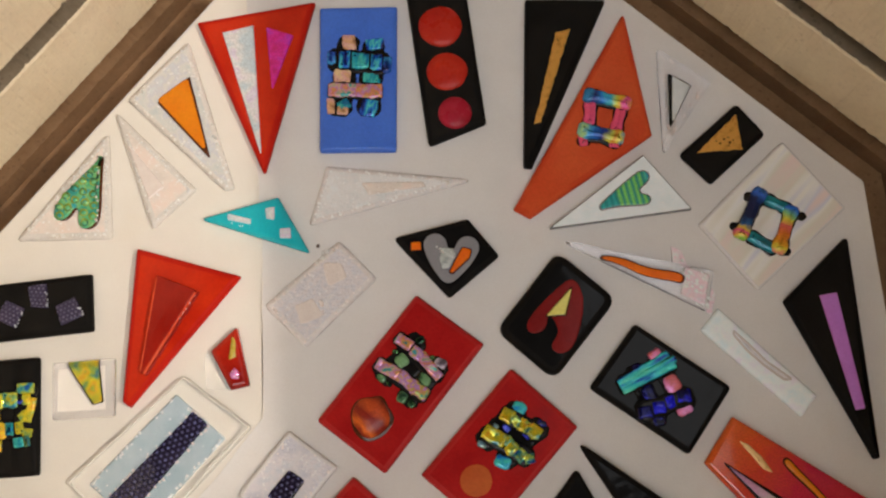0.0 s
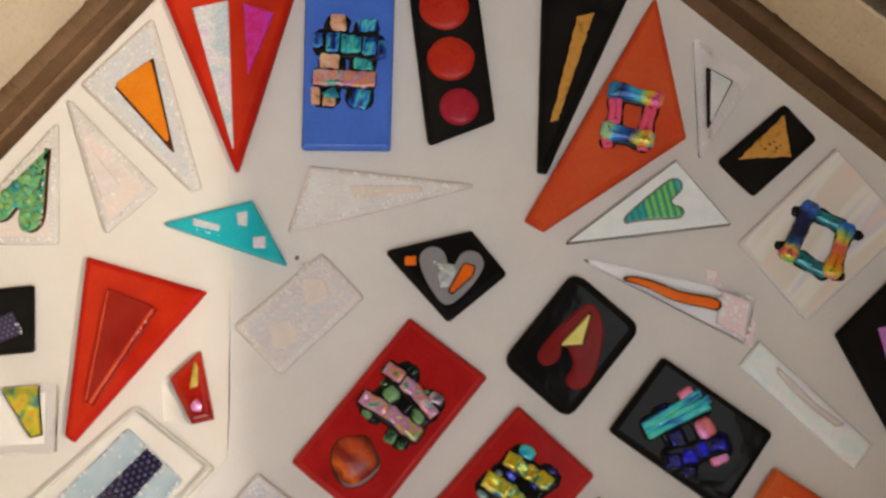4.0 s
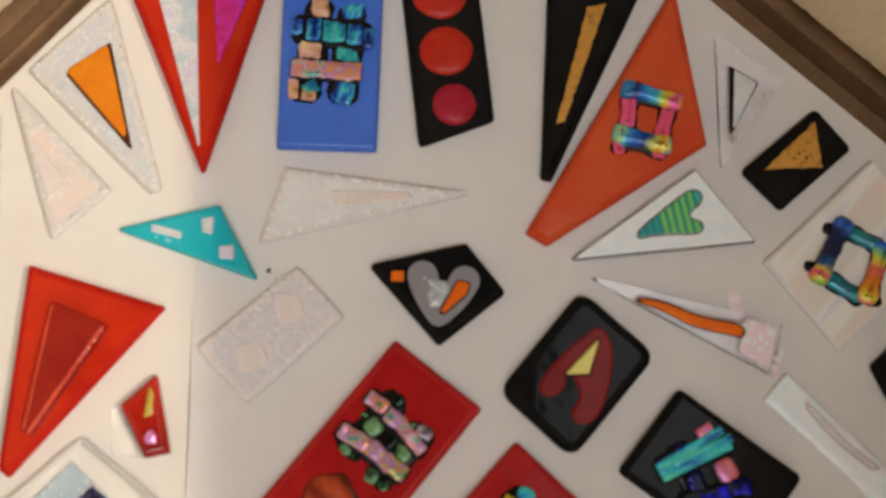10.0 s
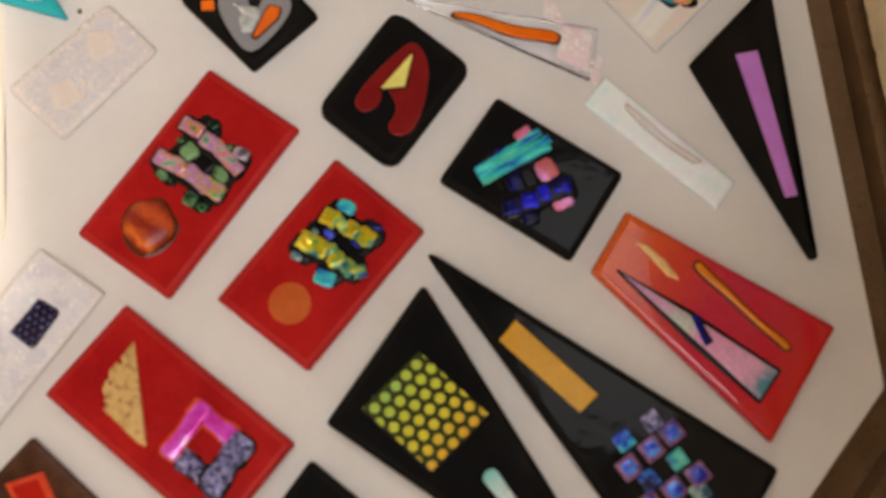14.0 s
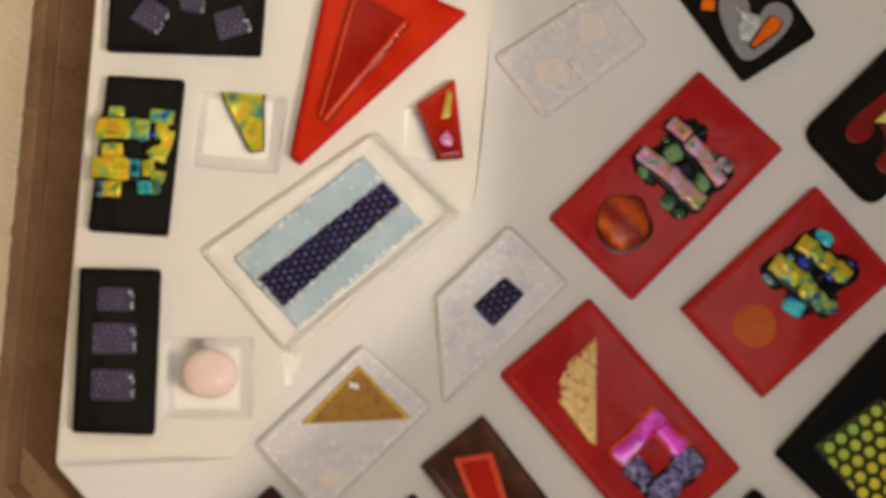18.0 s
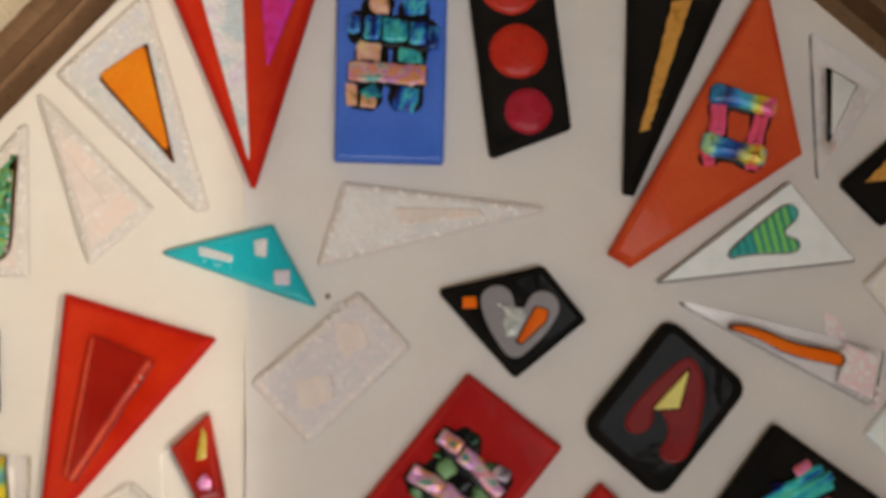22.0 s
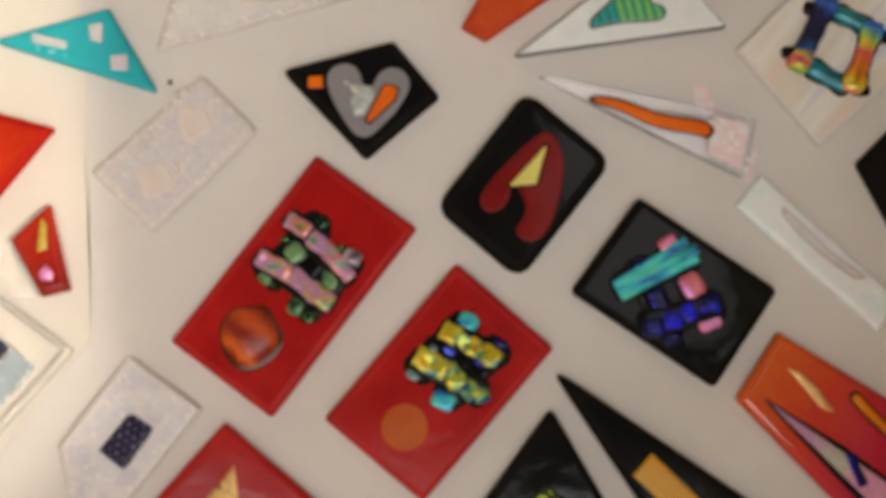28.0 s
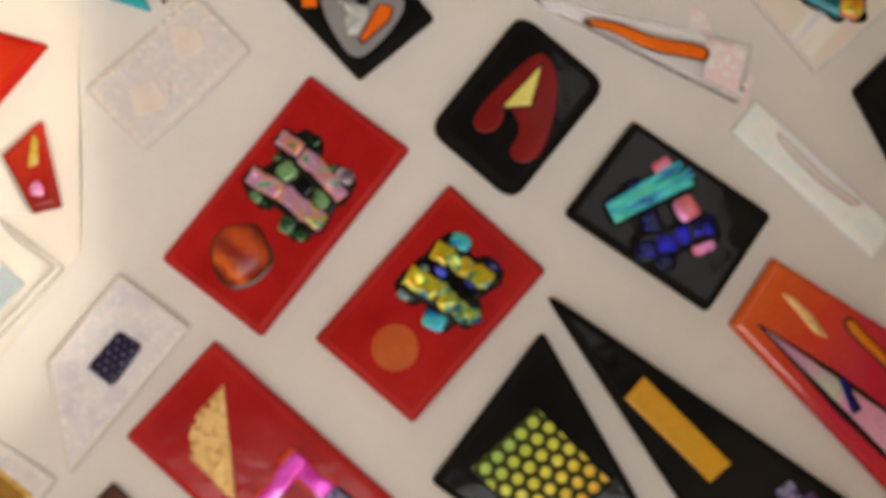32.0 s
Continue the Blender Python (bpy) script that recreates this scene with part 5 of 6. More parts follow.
part("ridge", bar(*[(-114.0, 75.1), (-118.6, 37.7)], 0.6, 0.5, p["top"] + 2.1, 0, 0.25, 0.0), FLAME, p, "thin orange-red bar for the lit left edge of the wedge")
part("shade_edge", bar(*[(-97.3, 69.4), (-116.8, 36.0)], 1.0, 1.0, p["top"] + 0.1, 0, 0.3, 0.0), DEEP_RED, p, "dark red bar for the shaded right edge of the wedge")
glints(p, *[(-97.9, 68.6), (-108.0, 52.0)], 9, ROSE_GLINT, 2.75, 0.06, 0.24, 8)

DUSKY_RED = graded("dusky_red_glass", *[(-84.5, 52.0), (-79.5, 32.0)], [(0.0, (0.56, 0.028, 0.010)), (0.45, (0.44, 0.018, 0.008)), (1.0, (0.26, 0.009, 0.006))], 0.0, 0.12, 0.1, False, 0.2, 0.2)
p = piece([(-82.0, 55.4), (-76.4, 32.6), (-83.2, 30.9), (-91.7, 45.9)], "small red glass kite with a gold and a pink chip", DUSKY_RED, h=4.2, r=0.9)
on(p, [(-83.5, 52.3), (-81.9, 49.8), (-81.7, 43.5), (-84.5, 42.1)], GOLD_FILM, h=1.3, label="gold dichroic chip")
on(p, [(-84.0, 36.9), (-82.0, 39.5), (-79.8, 37.1), (-80.1, 34.6), (-83.1, 35.0)], ROSE, h=1.0, label="pink dichroic chip", dome=0.5)
glints(p, *[(-83.1, 37.7), (-80.9, 35.7)], 5, ROSE_GLINT, 1.2, 0.5, 0.45, 2)

p = piece([(-102.3, 36.0), (-75.3, 16.2), (-117.4, -30.6), (-145.7, -5.3)], "thick clear glass plate with ice-blue film and a dark strip", PLATE, h=3.6, edge=PLATE_EDGE_SHADE, r=1.6, e=1.0)
cord(p, corner_inset([(-102.3, 36.0), (-75.3, 16.2), (-117.4, -30.6), (-145.7, -5.3)], 0.4), 0.9, PALE_RIM, "rim", "rounded pale rim of the plate", -0.5)
on(p, [(-105.2, 29.1), (-85.1, 11.8), (-116.3, -23.4), (-137.6, -6.0)], FROST, h=0.3, lift=-3.2, label="glittering ice-blue film")
glitter(p, [(-105.2, 29.1), (-85.1, 11.8), (-116.3, -23.4), (-137.6, -6.0)], 100, 14, deep=0.8, lift=-2.8, seed=5)
on(p, [(-98.2, 22.5), (-92.0, 17.1), (-121.2, -17.9), (-129.6, -10.7)], INK_DOTS, h=0.7, label="dark dotted strip", lift=-2.9)
studs(p, [(-98.2, 22.5), (-92.0, 17.1), (-121.2, -17.9), (-129.6, -10.7)], INK_STUD, pitch=2.3, r=0.74, lift=-2.2)
glitter(p, [(-98.2, 22.5), (-92.0, 17.1), (-121.2, -17.9), (-129.6, -10.7)], 80, 0, ROSE_GLINT, deep=-0.4, lift=-2.6, seed=6)

p = piece([(-179.6, -15.1), (-157.4, -12.4), (-151.4, -58.1), (-173.2, -60.4)], "tall black glass bar with three purple dotted squares", BLACK, h=4.6)
on(p, [(-173.1, -19.8), (-163.1, -18.5), (-162.2, -25.2), (-172.2, -26.4)], PURPLE_DOTS, label="purple dotted square")
studs(p, [(-173.1, -19.8), (-163.1, -18.5), (-162.2, -25.2), (-172.2, -26.4)], PURPLE_STUD, lift=0.9)
glints(p, *[(-163.3, -19.2), (-162.6, -24.6)], 8, BLUE_GLINT, 1.0, 0.3, 0.34, 24)
on(p, [(-172.7, -29.7), (-160.7, -28.1), (-159.4, -36.9), (-171.4, -38.5)], PURPLE_DOTS, label="purple dotted square")
studs(p, [(-172.7, -29.7), (-160.7, -28.1), (-159.4, -36.9), (-171.4, -38.5)], PURPLE_STUD, lift=0.9)
glints(p, *[(-161.0, -29.2), (-159.9, -36.2)], 8, BLUE_GLINT, 1.0, 0.3, 0.34, 24)
on(p, [(-171.0, -42.4), (-158.9, -41.0), (-157.8, -49.8), (-169.5, -51.1)], PURPLE_DOTS, label="purple dotted square")
studs(p, [(-171.0, -42.4), (-158.9, -41.0), (-157.8, -49.8), (-169.5, -51.1)], PURPLE_STUD, lift=0.9)
glints(p, *[(-159.1, -42.3), (-158.2, -49.0)], 8, BLUE_GLINT, 1.0, 0.3, 0.34, 24)

p = piece([(-151.6, -31.1), (-128.2, -28.0), (-125.2, -50.0), (-148.3, -53.2)], "thick clear glass square with a pink domed cabochon", RIM_CLEAR, h=6.0, edge=CLEAR_EDGE_SHADE, e=2.4)
disc(p, (-138.0, -39.3), 8.0, 6.9, PINK_CAB, 3.0, "cabochon", "pale pink cabochon")

p = piece([(-60.3, 14.4), (-41.3, 0.7), (-72.1, -38.0), (-78.2, -8.9)], "lilac opal glass quadrangle with a dark dotted square", OPAL_LILAC, h=2.6, edge=EDGE, e=1.2)
glitter(p, [(-60.3, 14.4), (-41.3, 0.7), (-72.1, -38.0), (-78.2, -8.9)], seed=127, mat=ROSE_GLINT)
on(p, [(-59.6, -0.2), (-53.1, -4.4), (-61.0, -15.5), (-67.9, -10.1)], INK_DOTS, h=1.0, label="dark blue dotted square", r=1.8, e=1.0)
studs(p, [(-59.6, -0.2), (-53.1, -4.4), (-61.0, -15.5), (-67.9, -10.1)], INK_STUD, pitch=2.3, r=0.74, lift=1.0)

p = piece([(-97.3, -25.7), (-75.4, -39.6), (-102.0, -73.6), (-122.4, -57.0)], "lilac opal glass rectangle with a dull gold triangle", OPAL_MAUVE, h=2.6, edge=EDGE, e=1.2)
glitter(p, [(-97.3, -25.7), (-75.4, -39.6), (-102.0, -73.6), (-122.4, -57.0)], seed=132, mat=ROSE_GLINT)
on(p, [(-97.5, -30.9), (-80.2, -44.0), (-111.6, -49.9)], GILT_EDGE, h=0.45, label="bright edge of the gold triangle")
on(p, [(-97.3, -32.0), (-81.9, -44.0), (-109.2, -49.1)], GILT, h=0.6, label="dull gold triangle", wobble=0.6)
on(p, [(-99.0, -36.2), (-95.8, -36.0), (-96.2, -38.6), (-99.6, -38.4)], OPAL_LILAC, h=0.66, label="worn hole in the gold", wobble=0.8, r=0.8)
on(p, [(-102.1, -59.5), (-95.6, -62.5), (-98.8, -67.3), (-104.7, -63.6)], PATCH, h=0.15, wobble=1.2, r=1.2)

p = piece([(-10.5, 68.2), (16.4, 48.6), (-22.2, -1.5), (-48.8, 18.6)], "red glass rectangle with a lilac and green lattice and amber cabochon", RUBY)
low = dark_bars(p, 0, [((-13.6, 40.4), (-9.8, 37.0), 5.4), ((-8.8, 51.1), (-23.9, 34.3), 6.8), ((-0.2, 41.4), (-15.0, 25.9), 7.1)])
high = dark_bars(p, 1, [((-17.7, 51.4), (-1.2, 35.2), 4.6), ((-25.8, 41.1), (-6.1, 28.1), 5.1)])
films(p, 0, low, [
    ((-9.4, 51.3), (-7.9, 49.0), 3.3, MOSS), ((-14.0, 43.6), (-17.8, 40.8), 4.6, LEAF_GREEN), ((-23.0, 36.4), (-24.7, 34.5), 3.4, LEAF_GREEN),
    ((0.0, 42.5), (-1.2, 39.1), 4.2, LILAC_GREY), ((-5.4, 36.2), (-8.1, 33.4), 4.8, LEAF_GREEN), ((-14.8, 29.3), (-16.4, 25.9), 3.6, LEAF_GREEN),
    ((-11.5, 25.9), (-13.0, 24.2), 2.8, MOSS), ((-18.3, 46.2), (-18.6, 45.1), 1.9, MOSS), ((-20.6, 33.2), (-21.3, 32.5), 1.9, MOSS),
    ((-4.4, 43.6), (-3.9, 42.5), 1.8, MOSS),
], 0.6)
films(p, 1, high, [
    ((-17.7, 51.1), (-12.3, 47.7), 3.9, ROSE_PEACH), ((-11.9, 46.2), (-7.6, 43.2), 4.0, LILAC_PEACH), ((-8.0, 43.6), (-1.2, 35.2), 3.7, ROSE_PEACH),
    ((-25.5, 41.1), (-17.3, 36.5), 4.6, ROSE_PEACH), ((-16.9, 36.2), (-10.6, 31.7), 4.6, LILAC_PEACH), ((-11.3, 31.7), (-6.1, 28.3), 4.6, LILAC_PEACH),
])
# The cabochon's lit crescents and dark side are put into this gradient.
CABOCHON = graded("amber_red_cabochon", *[(-22.6, 26.0), (-33.5, 13.5)], [(0.0, (0.08, 0.008, 0.004)), (0.16, (0.52, 0.06, 0.014)), (0.30, (0.66, 0.10, 0.020)), (0.46, (0.26, 0.014, 0.006)), (0.62, (0.34, 0.022, 0.008)), (0.82, (0.86, 0.17, 0.018)), (0.93, (0.40, 0.03, 0.008)), (1.0, (0.16, 0.012, 0.005))], 0.0, 0.3, 0.06, False, 0.16, 0.0)
# Dark disc in place of the shadow ring round the cabochon.
disc(p, (-28.1, 19.6), 8.5, 8.9, EMBER, 0.5, "cabochon_seat", "dark ring for the shadow around the cabochon", p["top"] - 0.05, 0.12)
disc(p, (-28.4, 19.9), 7.4, 7.8, CABOCHON, 2.6, "cabochon", "amber cabochon with its lit crescents put into the colour", None, 0.12)

p = piece([(27.4, 38.9), (53.1, 16.3), (18.1, -24.0), (-7.8, -2.3)], "red glass rectangle with a yellow and blue lattice and orange dot", RUBY)
low = dark_bars(p, 0, [((26.3, 15.4), (30.6, 11.6), 5.4), ((30.5, 23.7), (15.6, 9.5), 6.8), ((39.4, 17.4), (23.4, 2.4), 6.8)])
high = dark_bars(p, 1, [((23.8, 22.0), (38.0, 13.1), 5.2), ((16.7, 14.4), (34.2, 3.6), 6.0)])
films(p, 0, low, [
    ((28.1, 24.6), (32.4, 22.2), 3.9, TURQ_BRIGHT), ((25.8, 16.4), (24.3, 15.1), 3.3, COBALT), ((15.7, 10.3), (15.0, 8.6), 3.0, STEEL_BLUE),
    ((39.4, 18.3), (38.9, 16.6), 3.1, COBALT), ((34.0, 13.7), (32.5, 12.2), 3.0, COBALT), ((21.0, 3.8), (26.1, 1.4), 4.3, TURQ_BRIGHT),
    ((20.1, 16.7), (21.4, 15.6), 2.2, STEEL_BLUE),
], 0.6)
films(p, 1, high, [
    ((23.6, 21.7), (27.6, 19.5), 4.5, YELLOW), ((27.9, 19.8), (29.8, 17.1), 3.0, LIME_TEAL), ((30.2, 18.0), (33.4, 15.6), 4.6, YELLOW),
    ((34.2, 15.6), (38.2, 13.1), 4.6, YELLOW), ((16.5, 14.7), (24.3, 10.3), 5.5, YELLOW), ((24.8, 11.5), (26.2, 9.8), 3.9, LIME_TEAL),
    ((25.7, 9.3), (28.6, 6.7), 4.9, YELLOW), ((29.4, 6.9), (31.8, 3.6), 4.5, LIME_TEAL), ((33.7, 5.5), (34.2, 2.4), 3.4, LIME_TEAL),
])
disc(p, (13.2, -4.4), 6.4, 6.3, PALE_ORANGE, 0.12, "dot", "soft orange dot", p["top"] - 0.02)

p = piece([(-34.5, -3.3), (13.6, -44.9), (-8.7, -71.1), (-57.1, -28.2)], "red glass rectangle with a gold leaf triangle and fuchsia lattice", RUBY)
on(p, [(-31.4, -14.4), (-27.8, -44.3), (-30.3, -43.4), (-44.3, -28.7)], PALE_GOLD, h=0.5, label="crackled pale gold leaf triangle", wobble=1.2)
low = dark_bars(p, 0, [((-18.9, -46.8), (-7.3, -57.1), 5.2)], 0.6)
high = dark_bars(p, 1, [((0.5, -42.5), (-10.7, -57.6), 6.4)], 0.6, 0.3)
warm = [(part("strip", bar(a, b, 5.0, 1.4, p["top"] - 0.5 + 0.7 * n, 0.5, 0.1, 0.14), FLAME, p, "orange edge of coated glass"), Vector(a), Vector(b)) for n, (a, b) in enumerate([((-15.3, -32.8), (-2.5, -43.2)), ((-22.2, -47.6), (-11.0, -32.6))])]
films(p, 0, warm[:1], [((-14.0, -33.8), (-3.0, -42.8), 4.6, FUCHSIA)], 0.72, 0.1, 0.1)
films(p, 0, low, [((-18.9, -46.8), (-7.3, -57.1), 5.0, GLITTER_PURPLE)], 0.72, 0.3, 0.1)
films(p, 1, warm[1:], [((-22.0, -47.3), (-10.6, -32.8), 4.8, FUCHSIA)], 0.72, 0.14, 0.1)
films(p, 1, high, [((0.5, -42.5), (-10.7, -57.6), 6.2, GLITTER_PURPLE)], 0.72, 0.3, 0.1)

p = piece([(77.0, 56.6), (113.8, 31.6), (96.4, 5.7), (58.4, 31.4)], "black glass rectangle with an aqua, pink and blue lattice", BLACK, h=5.0, r=1.8)
low = dark_bars(p, 0, [((84.0, 44.3), (95.3, 21.8), 5.5), ((75.3, 39.5), (84.9, 18.2), 5.8)])
high = dark_bars(p, 1, [((69.8, 32.0), (91.1, 41.7), 6.3), ((76.9, 21.5), (98.0, 28.3), 6.4)])
films(p, 0, low, [
    ((81.9, 43.2), (86.0, 45.5), 3.1, ROSE), ((88.9, 35.8), (91.8, 29.9), 5.4, ROSE), ((92.2, 21.7), (97.5, 23.9), 3.1, ROSE),
    ((76.0, 40.2), (76.4, 39.1), 3.7, NAVY), ((79.8, 32.1), (82.9, 25.5), 4.9, NAVY), ((82.7, 18.2), (87.1, 18.9), 3.7, NAVY),
], 0.6)
films(p, 1, high, [
    ((69.3, 33.2), (88.8, 44.6), 1.9, AQUA), ((70.0, 31.7), (91.6, 42.6), 2.1, AQUA), ((71.0, 30.0), (91.5, 40.4), 2.2, AQUA),
    ((76.9, 21.5), (82.1, 22.2), 4.5, NAVY), ((82.7, 23.3), (86.9, 24.0), 4.3, INDIGO), ((87.7, 25.5), (90.7, 26.2), 4.0, INDIGO),
    ((92.3, 27.7), (97.1, 28.3), 4.6, INDIGO),
])

SUNSET = graded("sunset_glass", *[(109.2, 8.7), (164.1, -32.9)], [(0.0, (0.82, 0.13, 0.02)), (0.25, (0.73, 0.055, 0.026)), (0.5, (0.63, 0.018, 0.06)), (0.75, (0.64, 0.014, 0.04)), (1.0, (0.66, 0.016, 0.012))], 0.0, 0.07, 0.03)
p = piece([(114.2, 19.9), (173.8, -16.8), (151.9, -49.4), (102.6, 2.2)], "orange to crimson glass trapezoid with stringers and a gold sliver", SUNSET, r=1.0)
on(p, [(115.3, 11.3), (119.3, 9.5), (124.3, 5.0), (128.9, -1.9), (124.9, 0.0), (119.9, 5.8)], SLIVER, h=0.4, label="pale gold sliver")
part("stringer_edge", ribbon([(133.1, 4.1), (136.8, -0.6), (142.9, -6.5), (150.4, -14.9), (156.5, -20.2), (159.4, -23.4)], (3.6, 3.6, 3.1, 2.9, 3.1, 3.2), 1.4, p["top"] - 0.5), EMBER, p, "dark edge of the orange stringer")
part("stringer", ribbon([(133.5, 3.5), (136.8, -0.6), (142.9, -6.5), (150.4, -14.9), (156.5, -20.2), (158.9, -22.9)], (2.6, 2.6, 2.1, 1.9, 2.1, 2.3), 1.8, p["top"] - 0.4), ORANGE, p, "orange stringer")
on(p, [(107.8, 3.8), (130.8, -10.3), (156.5, -29.1), (148.9, -38.7), (131.4, -22.0)], BLACK, h=0.6, label="dark edge of the pink wedge")
on(p, [(109.0, 3.1), (129.8, -11.4), (155.5, -29.4), (149.0, -37.5), (133.2, -21.3)], graded("pink_wedge_film", *[(109.0, 3.1), (151.8, -33.4)], [(0.0, (0.30, 0.12, 0.22)), (0.3, (0.72, 0.36, 0.58)), (0.48, (0.55, 0.62, 0.50)), (0.6, (0.86, 0.36, 0.60)), (0.88, (0.88, 0.45, 0.66)), (1.0, (0.10, 0.30, 0.40))], 0.15, 0.25), h=1.0, label="long pink dichroic wedge")
on(p, [(130.3, -11.6), (133.2, -13.0), (136.9, -20.0), (134.1, -21.5)], INDIGO, h=0.4, label="blue band", lift=1.0)

p = piece([(52.6, -1.0), (111.1, -104.2), (23.4, -40.3)], "large black glass triangle with a honeycomb square and pale stringer", BLACK, h=4.6, r=1.8)
on(p, [(32.5, -36.8), (53.0, -56.1), (71.2, -39.6), (50.4, -19.8)], BLACK, h=0.7, name="honeycomb_edge", label="dark edge of the honeycomb", r=1.5)
on(p, [(33.4, -36.6), (53.0, -55.1), (70.2, -39.5), (50.5, -20.6)], HONEY_GROUND, h=1.0, name="honeycomb", label="square of yellow-green honeycomb")
studs(p, [(33.4, -36.6), (53.0, -55.1), (70.2, -39.5), (50.5, -20.6)], HONEY, r=1.55, lift=1.1, lattice=[(48.8, -36.2), (53.0, -37.5), (51.9, -33.2)], margin=-0.45)
part("stringer", ribbon([(68.6, -55.4), (72.0, -60.3), (76.6, -66.7), (81.1, -71.9), (85.2, -76.7), (89.4, -81.8), (95.4, -89.0), (100.6, -95.7)], (5.4, 4.8, 4.0, 3.3, 2.8, 2.4, 2.1, 1.8), 2.2, p["top"] - 0.4), ICE, p, "tapering ice-blue and white stringer")

p.location += Vector((-0.08, 0.89, 0)) / 1000

p = piece([(52.6, 10.1), *[(153.1, -58.3), (125.2, -100.1)]], "large black glass triangle with an amber bar and blue squares", BLACK, h=4.6, r=1.8)
on(p, [(79.1, -12.3), (102.1, -35.1), (96.4, -40.2), (73.8, -18.3)], AMBER, label="amber glass bar")
for c in [(109.6, -56.1), (116.4, -51.1), (122.6, -46.6), (114.9, -66.6), (122.1, -62.8), (129.3, -58.8)]:
    v = Vector((0.85, 4.5))
    w = Vector((-4.5, 0.85))
    c = Vector(c)
    on(p, [c + v, c + w, c - v, c - w], TILE_EDGE, h=0.7, name="tile", label="pinkish purple edge of a blue square")
    on(p, [c + v * 0.74, c + w * 0.74, c - v * 0.74, c - w * 0.74], AZURE, h=0.8, name="tile", label="bright blue square", r=1.5, dome=0.4)
for c, mt in zip([(108.6, -48.4), (117.0, -43.1), (123.7, -54.4), (115.0, -59.7), (129.6, -63.7), (120.7, -71.7)], (TURQ_BRIGHT, GLITTER_PURPLE, AQUA_BIT, DEEP_BLUE, STEEL_BLUE, DEEP_BLUE)):
    c = Vector(c)
    v, w = Vector((0.75, 3.8)), Vector((-3.8, 0.75))
    on(p, [c + v, c + w, c - v, c - w], mt, h=0.6, name="tile")

p.location += Vector((-0.08, 0.89, 0)) / 1000

p = piece([(18.5, -50.0), (43.4, -71.0), (15.3, -106.7), (-9.8, -86.1)], "black glass rectangle with a teal and blue woven lattice", BLACK, h=5.0, r=1.8)
low = dark_bars(p, 0, [((18.5, -65.3), (8.2, -87.0), 4.7), ((28.4, -67.2), (21.7, -87.9), 4.3)])
high = dark_bars(p, 1, [((10.6, -70.3), (26.9, -77.0), 3.4), ((5.0, -77.1), (24.0, -87.0), 5.0)])
films(p, 0, low, [
    ((16.6, -86.6), (14.2, -90.0), 4.4, TURQ_BRIGHT),
    ((18.2, -65.9), (17.0, -70.3), 3.5, AQUA_BIT), ((14.6, -74.7), (13.9, -77.9), 3.3, TURQ_BRIGHT), ((8.9, -83.0), (8.6, -86.5), 4.2, AQUA_BIT),
    ((28.3, -67.4), (28.0, -69.3), 3.2, LIME_TEAL), ((27.8, -70.4), (27.3, -71.1), 3.4, INDIGO), ((26.8, -72.2), (26.0, -73.9), 3.9, AQUA_BIT),
    ((24.7, -78.2), (23.5, -80.9), 5.2, AQUA_BIT), ((23.3, -82.0), (22.6, -83.9), 3.8, INDIGO),
], 0.6)
films(p, 1, high, [
    ((10.9, -70.3), (15.9, -73.0), 3.0, AQUA_BIT), ((16.9, -72.4), (20.3, -74.8), 2.2, COBALT), ((21.1, -75.6), (26.3, -76.9), 2.3, COBALT),
    ((4.7, -76.0), (23.7, -85.1), 2.1, AQUA_LOW), ((5.1, -78.0), (24.4, -87.0), 2.4, AQUA_LOW),
])

p = piece([(57.6, -76.0), (89.9, -104.6), (66.1, -129.1), (34.3, -101.2)], "black glass rectangle with an amber bar and pearly chip", BLACK, h=4.6, r=1.8)
on(p, [(71.7, -89.8), (74.1, -96.3), (43.3, -110.4), (40.8, -103.7)], AMBER, label="amber glass bar")
on(p, [(78.6, -101.6), (85.1, -102.7), (84.2, -109.5), (76.1, -107.1)], SILVER, label="pearly chip", dome=0.4)

p = piece([(-116.8, -67.7), (-100.0, -80.6), (-120.4, -108.0), (-137.5, -94.7)], "maroon-black glass rectangle with two red squares", MAROON, h=4.2)
on(p, [(-114.5, -76.6), (-107.4, -81.7), (-112.1, -87.7), (-119.0, -82.6)], RED, label="red square", h=1.2)
on(p, [(-127.5, -86.8), (-120.4, -91.9), (-125.1, -98.2), (-127.6, -96.8), (-129.2, -96.0), (-130.2, -96.4), (-132.4, -93.2)], RED, label="red square with a chipped corner", h=1.2, r=0.4)

p = piece([(-76.9, -64.4), (-46.2, -97.3), (-92.6, -79.1)], "maroon-black glass triangle with an amber bar", MAROON, h=4.0)
on(p, [(-76.4, -72.0), (-63.2, -82.7), (-66.7, -87.1), (-79.9, -76.9)], AMBER, label="amber glass bar")

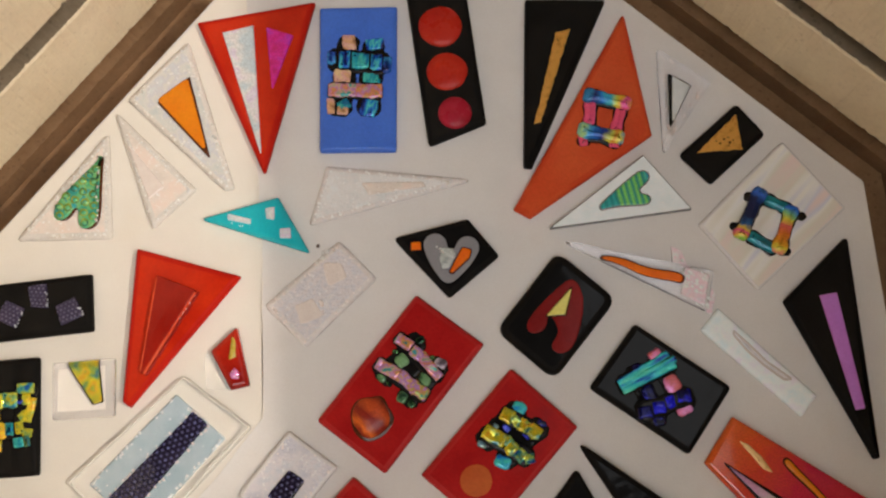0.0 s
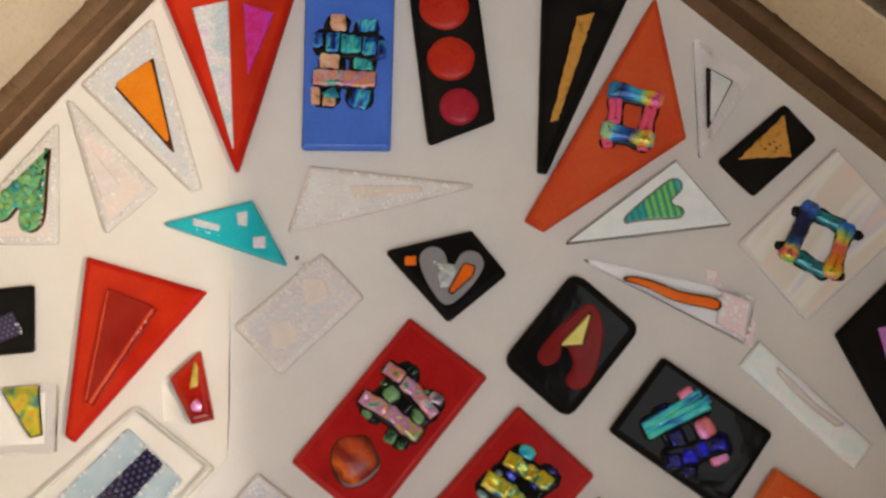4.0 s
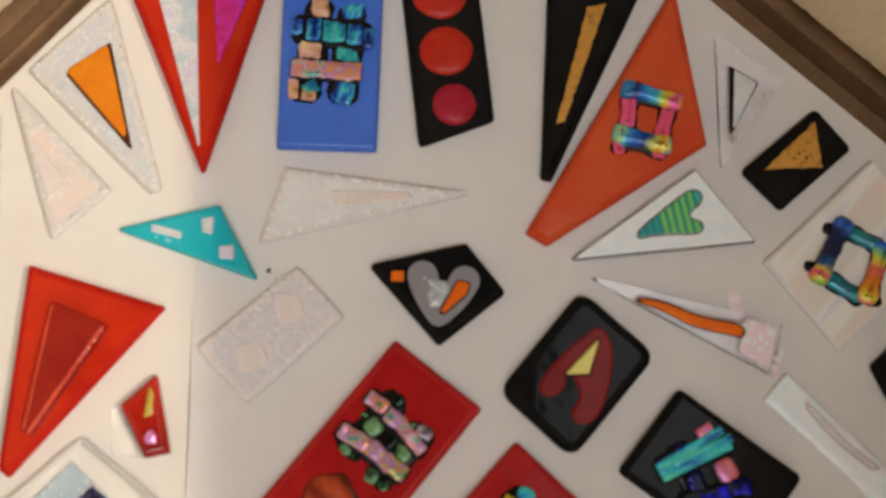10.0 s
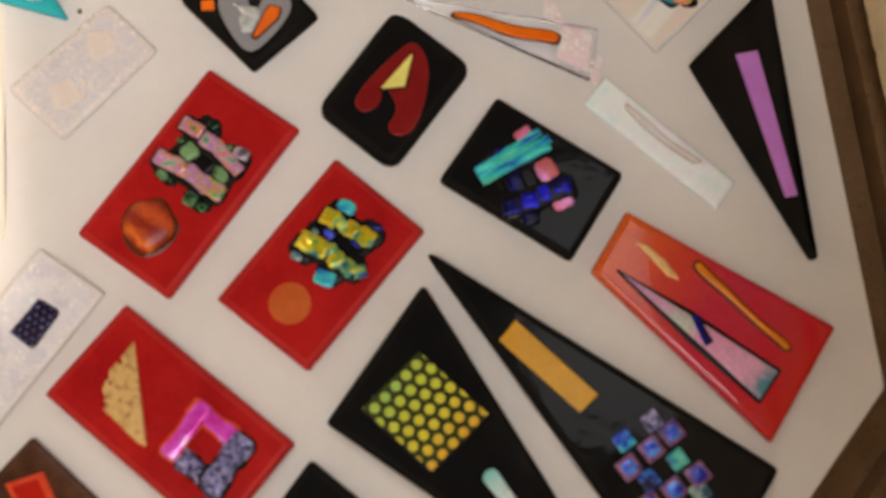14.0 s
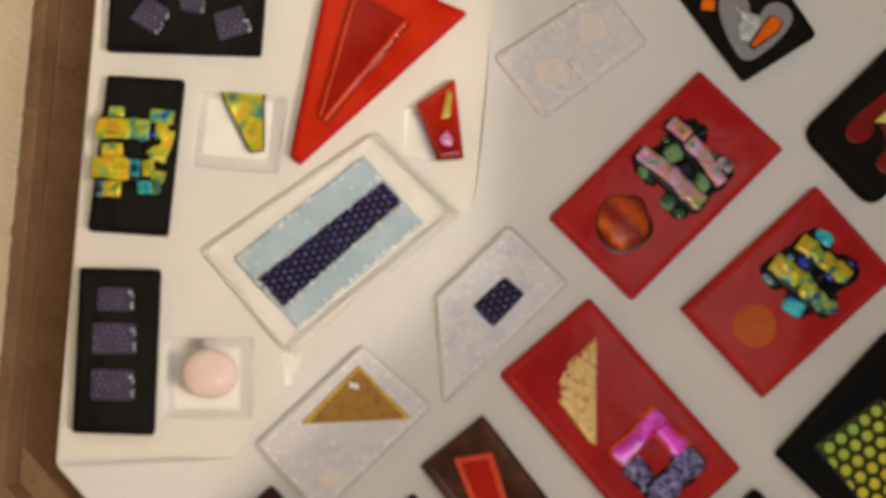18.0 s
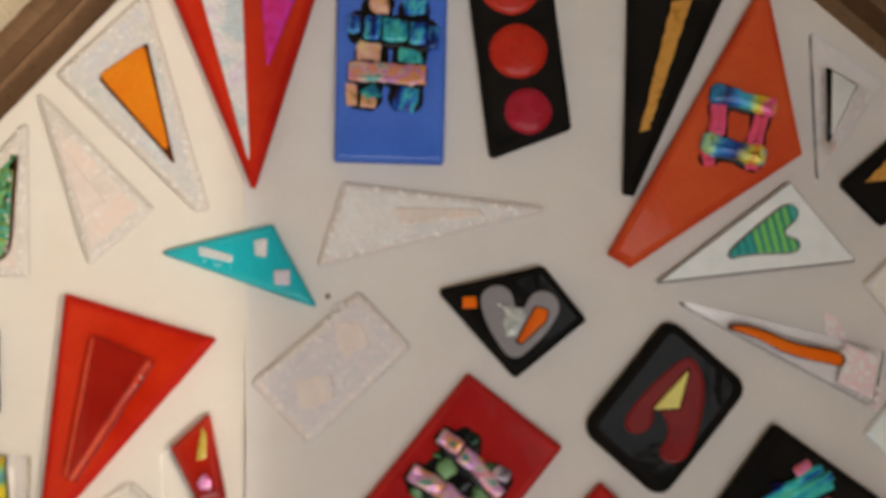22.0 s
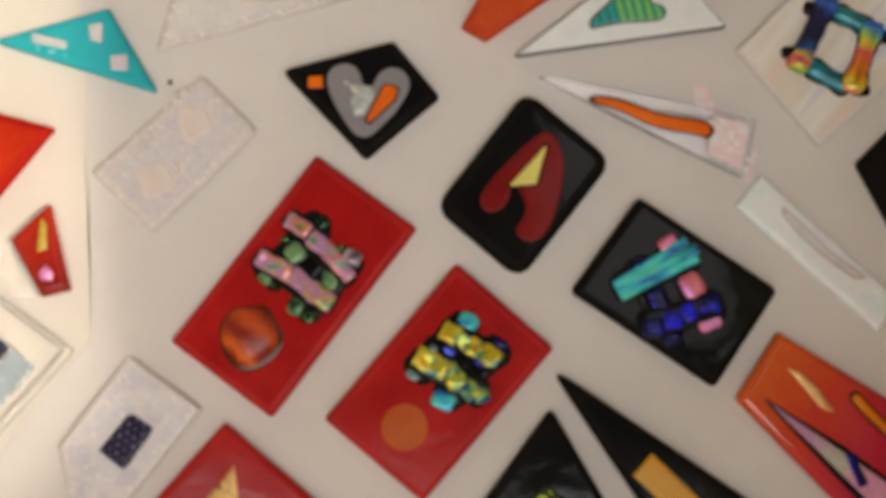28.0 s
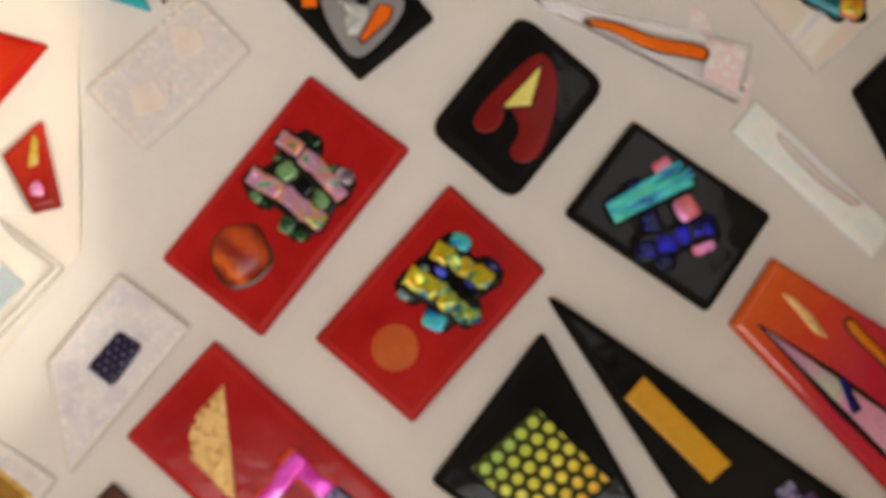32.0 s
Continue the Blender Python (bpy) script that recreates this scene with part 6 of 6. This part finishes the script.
p = piece([(-60.6, -40.5), (-26.3, -73.4), (-42.2, -89.4), (-76.0, -56.4)], "brown glass rectangle with a long red wedge", BROWN, h=4.0)
on(p, [(-67.4, -53.1), (-56.6, -49.8), (-41.0, -84.4), (-59.4, -67.3)], FLAME, label="orange-red rim of the wedge", h=1.2)
on(p, [(-65.4, -53.9), (-57.7, -51.6), (-44.3, -79.1), (-58.4, -66.2)], RED_RIM, label="long red wedge", h=1.4)

p = piece([(-94.6, -86.7), (-66.0, -107.2), (-84.9, -136.8), (-112.9, -116.9)], "black glass rectangle with scattered teal and blue chips", BLACK, h=5.0, r=1.8)
weave(p, [(*[(-91.9, -99.3), (-93.1, -105.0)], 3.0, AQUA), (*[(-86.8, -99.2), (-81.2, -102.2)], 2.8, AQUA)],
      [(*[(-87.3, -103.5), (-83.0, -104.1)], 3.0, PEACOCK), (*[(-91.2, -106.3), (-85.8, -107.1)], 3.2, INDIGO), (*[(-83.1, -106.3), (-78.0, -109.6)], 3.4, AQUA)])

p = piece([(-25.9, -90.2), (-0.0, -109.9), (-13.1, -125.8), (-38.8, -106.5)], "maroon-black glass rectangle with a red square", MAROON, h=4.2)
on(p, [(-24.6, -99.2), (-17.8, -103.6), (-23.1, -109.7), (-30.1, -105.8)], RED, label="red square", h=1.2)

# scraps and crumbs; the two pearly chips stand for light thrown by the clear wedge
for corners in ([(-94.4, 44.2), (-90.0, 45.1), (-84.0, 30.8), (-93.0, 31.7)], [(93.4, 88.6), (96.7, 87.2), (99.9, 79.8), (93.6, 82.6)], [(109.0, 71.0), (110.3, 69.2), (108.1, 61.2), (105.9, 62.8)], [(-118.8, -30.9), (-114.2, -31.8), (-114.9, -37.9), (-116.6, -39.3)]):
    piece(corners, "thin pale chip lying on the paper, two of the four for spots of light", PLATE if corners[0][0] < 0 else PEARL, h=1.2 if corners[0][0] < 0 else 0.5, r=0.4, e=0.3, name="pale_chip")
for corners in ([(-50.9, 89.3), (-50.2, 89.5), (-50.1, 88.7), (-50.8, 88.6)],):
    piece(corners, "dark crumb lying on the paper", SPECK, h=1.0, r=0.4, e=0.3, name="crumb")
